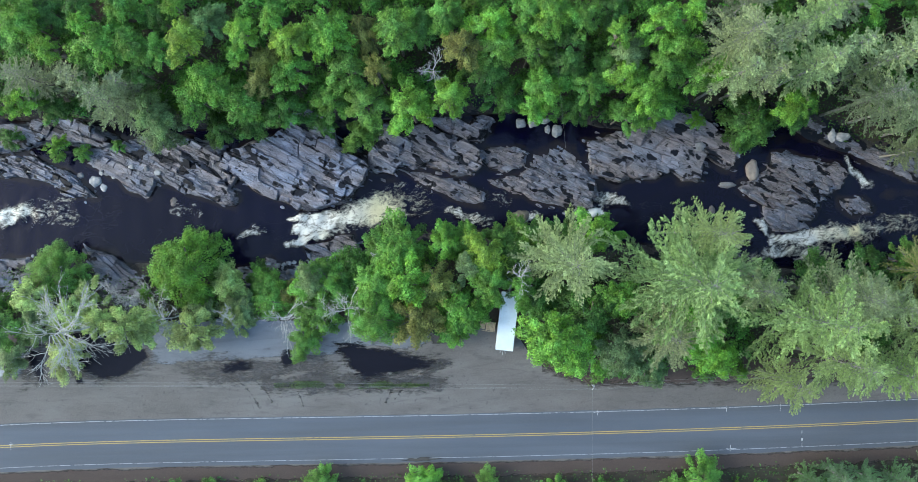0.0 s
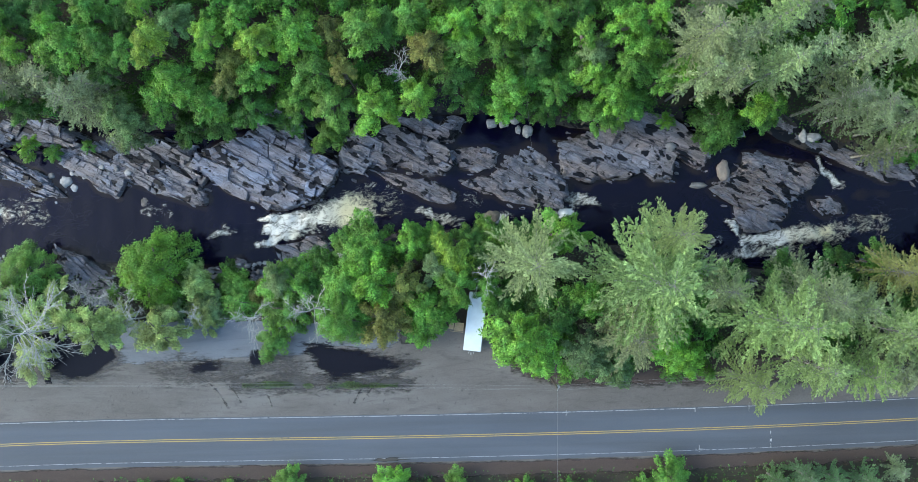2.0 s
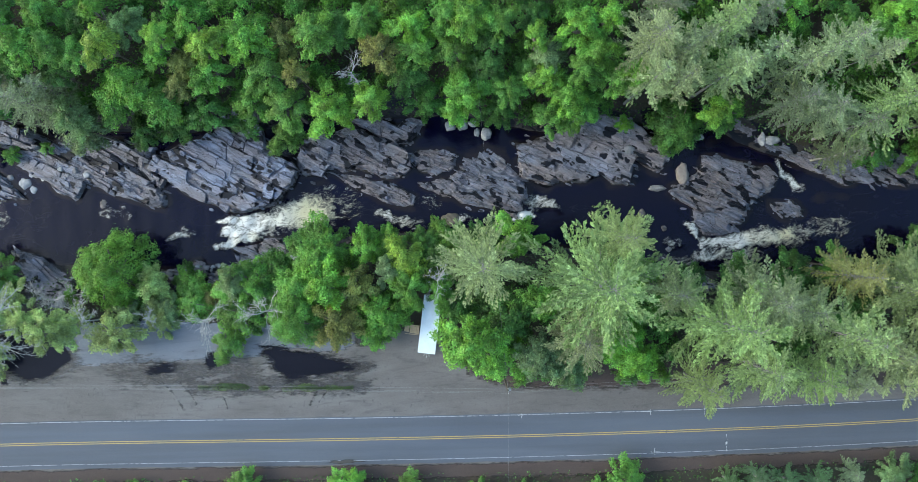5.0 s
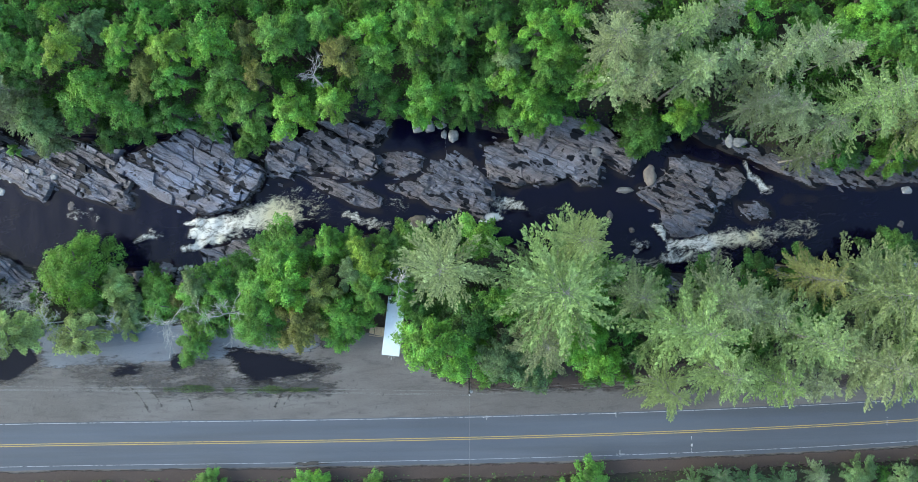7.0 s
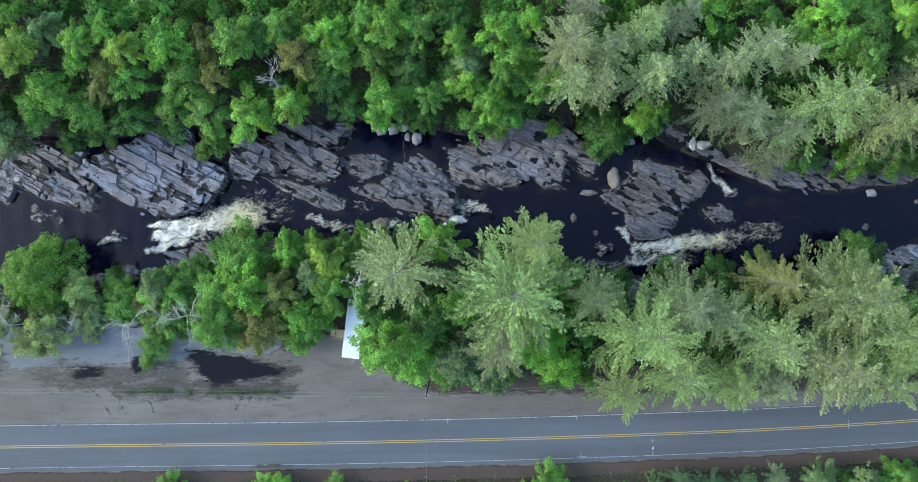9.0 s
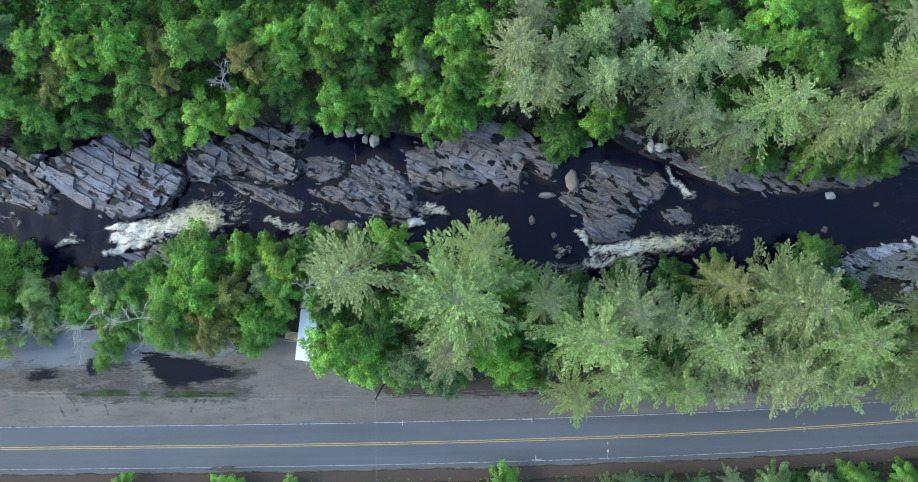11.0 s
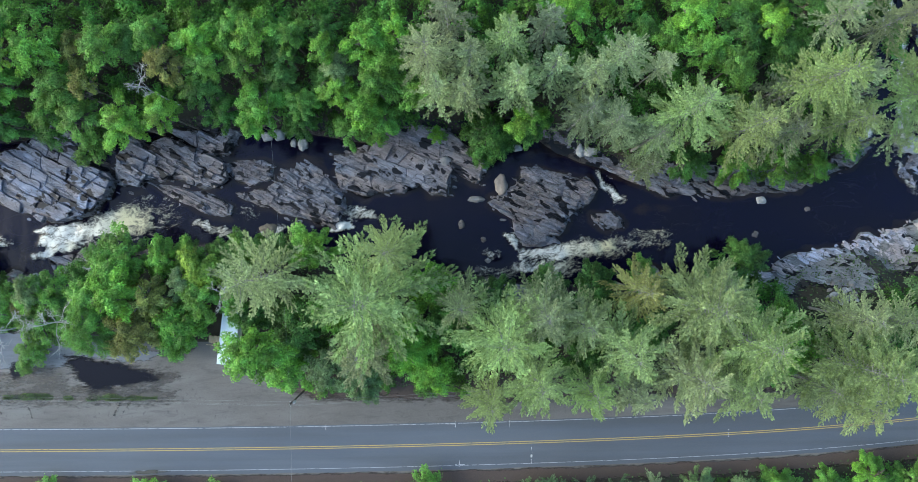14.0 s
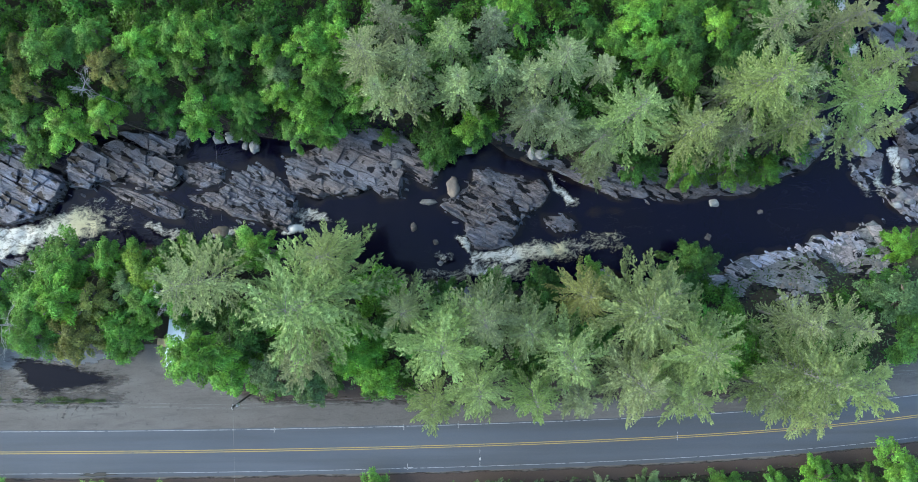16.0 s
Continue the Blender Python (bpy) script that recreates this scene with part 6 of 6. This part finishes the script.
for _x in (-1.15, 1.15):
    for _y in (-0.6, 0.4):
        bm = bmesh.new()
        bmesh.ops.create_cone(bm, cap_ends=True, segments=20, radius1=0.36, radius2=0.36, depth=0.22, matrix=pose(_x, _y, 0.36, 0, 90, 0))
        _tyre = part("wheel", bm, RUBBER, trailer, "black rubber tyre")
        bm = bmesh.new()
        bmesh.ops.create_cone(bm, cap_ends=True, segments=16, radius1=0.2, radius2=0.17, depth=0.06, matrix=pose(_x + (0.12 if _x > 0 else -0.12), _y, 0.36, 0, 90 if _x > 0 else -90, 0))
        part("rim", bm, STEEL, _tyre, "pressed steel wheel rim")
part("chassis", box_bm(-1.0, -4.6, 0.36, 1.0, 4.6, 0.548), STEEL, trailer)
bm = bmesh.new()
for _x in (-0.5, 0.5):
    bmesh.ops.create_cube(bm, size=1, matrix=pose(_x / 2, -5.15, 0.48, 0, 0, math.degrees(math.atan2(_x, 1.1))) @ Matrix.Diagonal((0.1, 1.1, 0.1, 1)))
bmesh.ops.create_cube(bm, size=1, matrix=Matrix.Translation((0, -5.75, 0.5)) @ Matrix.Diagonal((0.16, 0.3, 0.14, 1)))
bmesh.ops.create_cube(bm, size=1, matrix=Matrix.Translation((0, -5.5, 0.25)) @ Matrix.Diagonal((0.09, 0.09, 0.5, 1)))
part("hitch", bm, STEEL, trailer, "steel tow hitch")
deck = tagged(new("wooden_steps"), "raw timber entry landing with steps beside the trailer", "deck")
deck.matrix_world = pose(5.35, -14.3, lot, 0, 0, -6.5)
for _i in range(7):
    part("board", box_bm(-0.8 + 0.22 * _i, -0.7, 0.62, -0.6 + 0.22 * _i, 0.7, 0.66, 0.006), PLANKWOOD, deck)
for _x in (-0.75, 0.7):
    for _y in (-0.65, 0.65):
        part("post", box_bm(_x - 0.05, _y - 0.05, 0, _x + 0.05, _y + 0.05, 1.6 if _x < 0 else 0.618), PLANKWOOD, deck)
for _y in (-0.72, 0.72):
    part("handrail", box_bm(-1.5, _y - 0.04, 1.6, 0.75, _y + 0.04, 1.66), PLANKWOOD, deck)
for _i in range(3):
    part("step", box_bm(-1.2 - 0.28 * _i, -0.6, 0.44 - 0.2 * _i, -0.92 - 0.28 * _i, 0.6, 0.48 - 0.2 * _i), PLANKWOOD, deck)

PX, PY, PTOP = 20.3, -22.3, 10.7
foot = at(PX, PY)
pole = tagged(new("utility_pole"), "dark wooden utility pole with a short crossarm", "utility pole")
pole.matrix_world = pose(PX, PY, foot, 0, 0, 2)
_h = PTOP - foot
bm = bmesh.new()
bmesh.ops.create_cone(bm, cap_ends=True, segments=14, radius1=0.19, radius2=0.12, depth=_h + 0.6, matrix=Matrix.Translation((0, 0, (_h - 0.6) / 2)))
part("shaft", bm, POLEWOOD, pole)
part("crossarm", box_bm(-0.06, -0.5, _h - 0.6, 0.06, 0.55, _h - 0.48, 0.01), POLEWOOD, pole)
for _y in (-0.3, 0.0, 0.35):
    bm = bmesh.new()
    bmesh.ops.create_cone(bm, cap_ends=True, segments=10, radius1=0.07, radius2=0.05, depth=0.22, matrix=Matrix.Translation((0, _y, _h - 0.37 if _y else _h + 0.11)))
    part("insulator", bm, PORCELAIN, pole, "pale porcelain insulator")
bm = bmesh.new()
bmesh.ops.create_cone(bm, cap_ends=True, segments=16, radius1=0.22, radius2=0.22, depth=0.7, matrix=Matrix.Translation((0.32, 0, _h - 1.6)))
part("transformer", bm, STEEL, pole, "grey steel transformer can")


def cable(a, b, sag, thick, name, label):
    pts = [(a[0] + (b[0] - a[0]) * t, a[1] + (b[1] - a[1]) * t, a[2] + (b[2] - a[2]) * t - sag * 4 * t * (1 - t)) for t in np.linspace(0, 1, 25)]
    v, f = tube(pts, [thick] * 25, 5)
    tagged(new(name, mesh_of(name, v, f, WIRE, True)), label, "power line", "overhead wires")


for _o, _d in ((-0.3, 0.0), (0.0, 0.5), (0.35, 0.0)):
    cable((-110, -21.9 + _o * 0.8, 10.6 + _d), (PX, PY + _o, PTOP - 0.3 + _d), 1.3, 0.011, "overhead_wire", "thin overhead wire along the road")
    cable((PX, PY + _o, PTOP - 0.3 + _d), (150, -15.0 + _o * 0.8, 8.5 + _d), 1.3, 0.012, "overhead_wire", "thin overhead wire along the road")
cable((PX, PY, PTOP - 0.4), (20.6, -62, 10.0), 0.6, 0.012, "service_wire", "thin wire crossing over the road")
cable((PX, PY, PTOP - 0.4), (14.0, 42.0, 8.0), 1.5, 0.009, "service_wire", "thin wire crossing over the river")
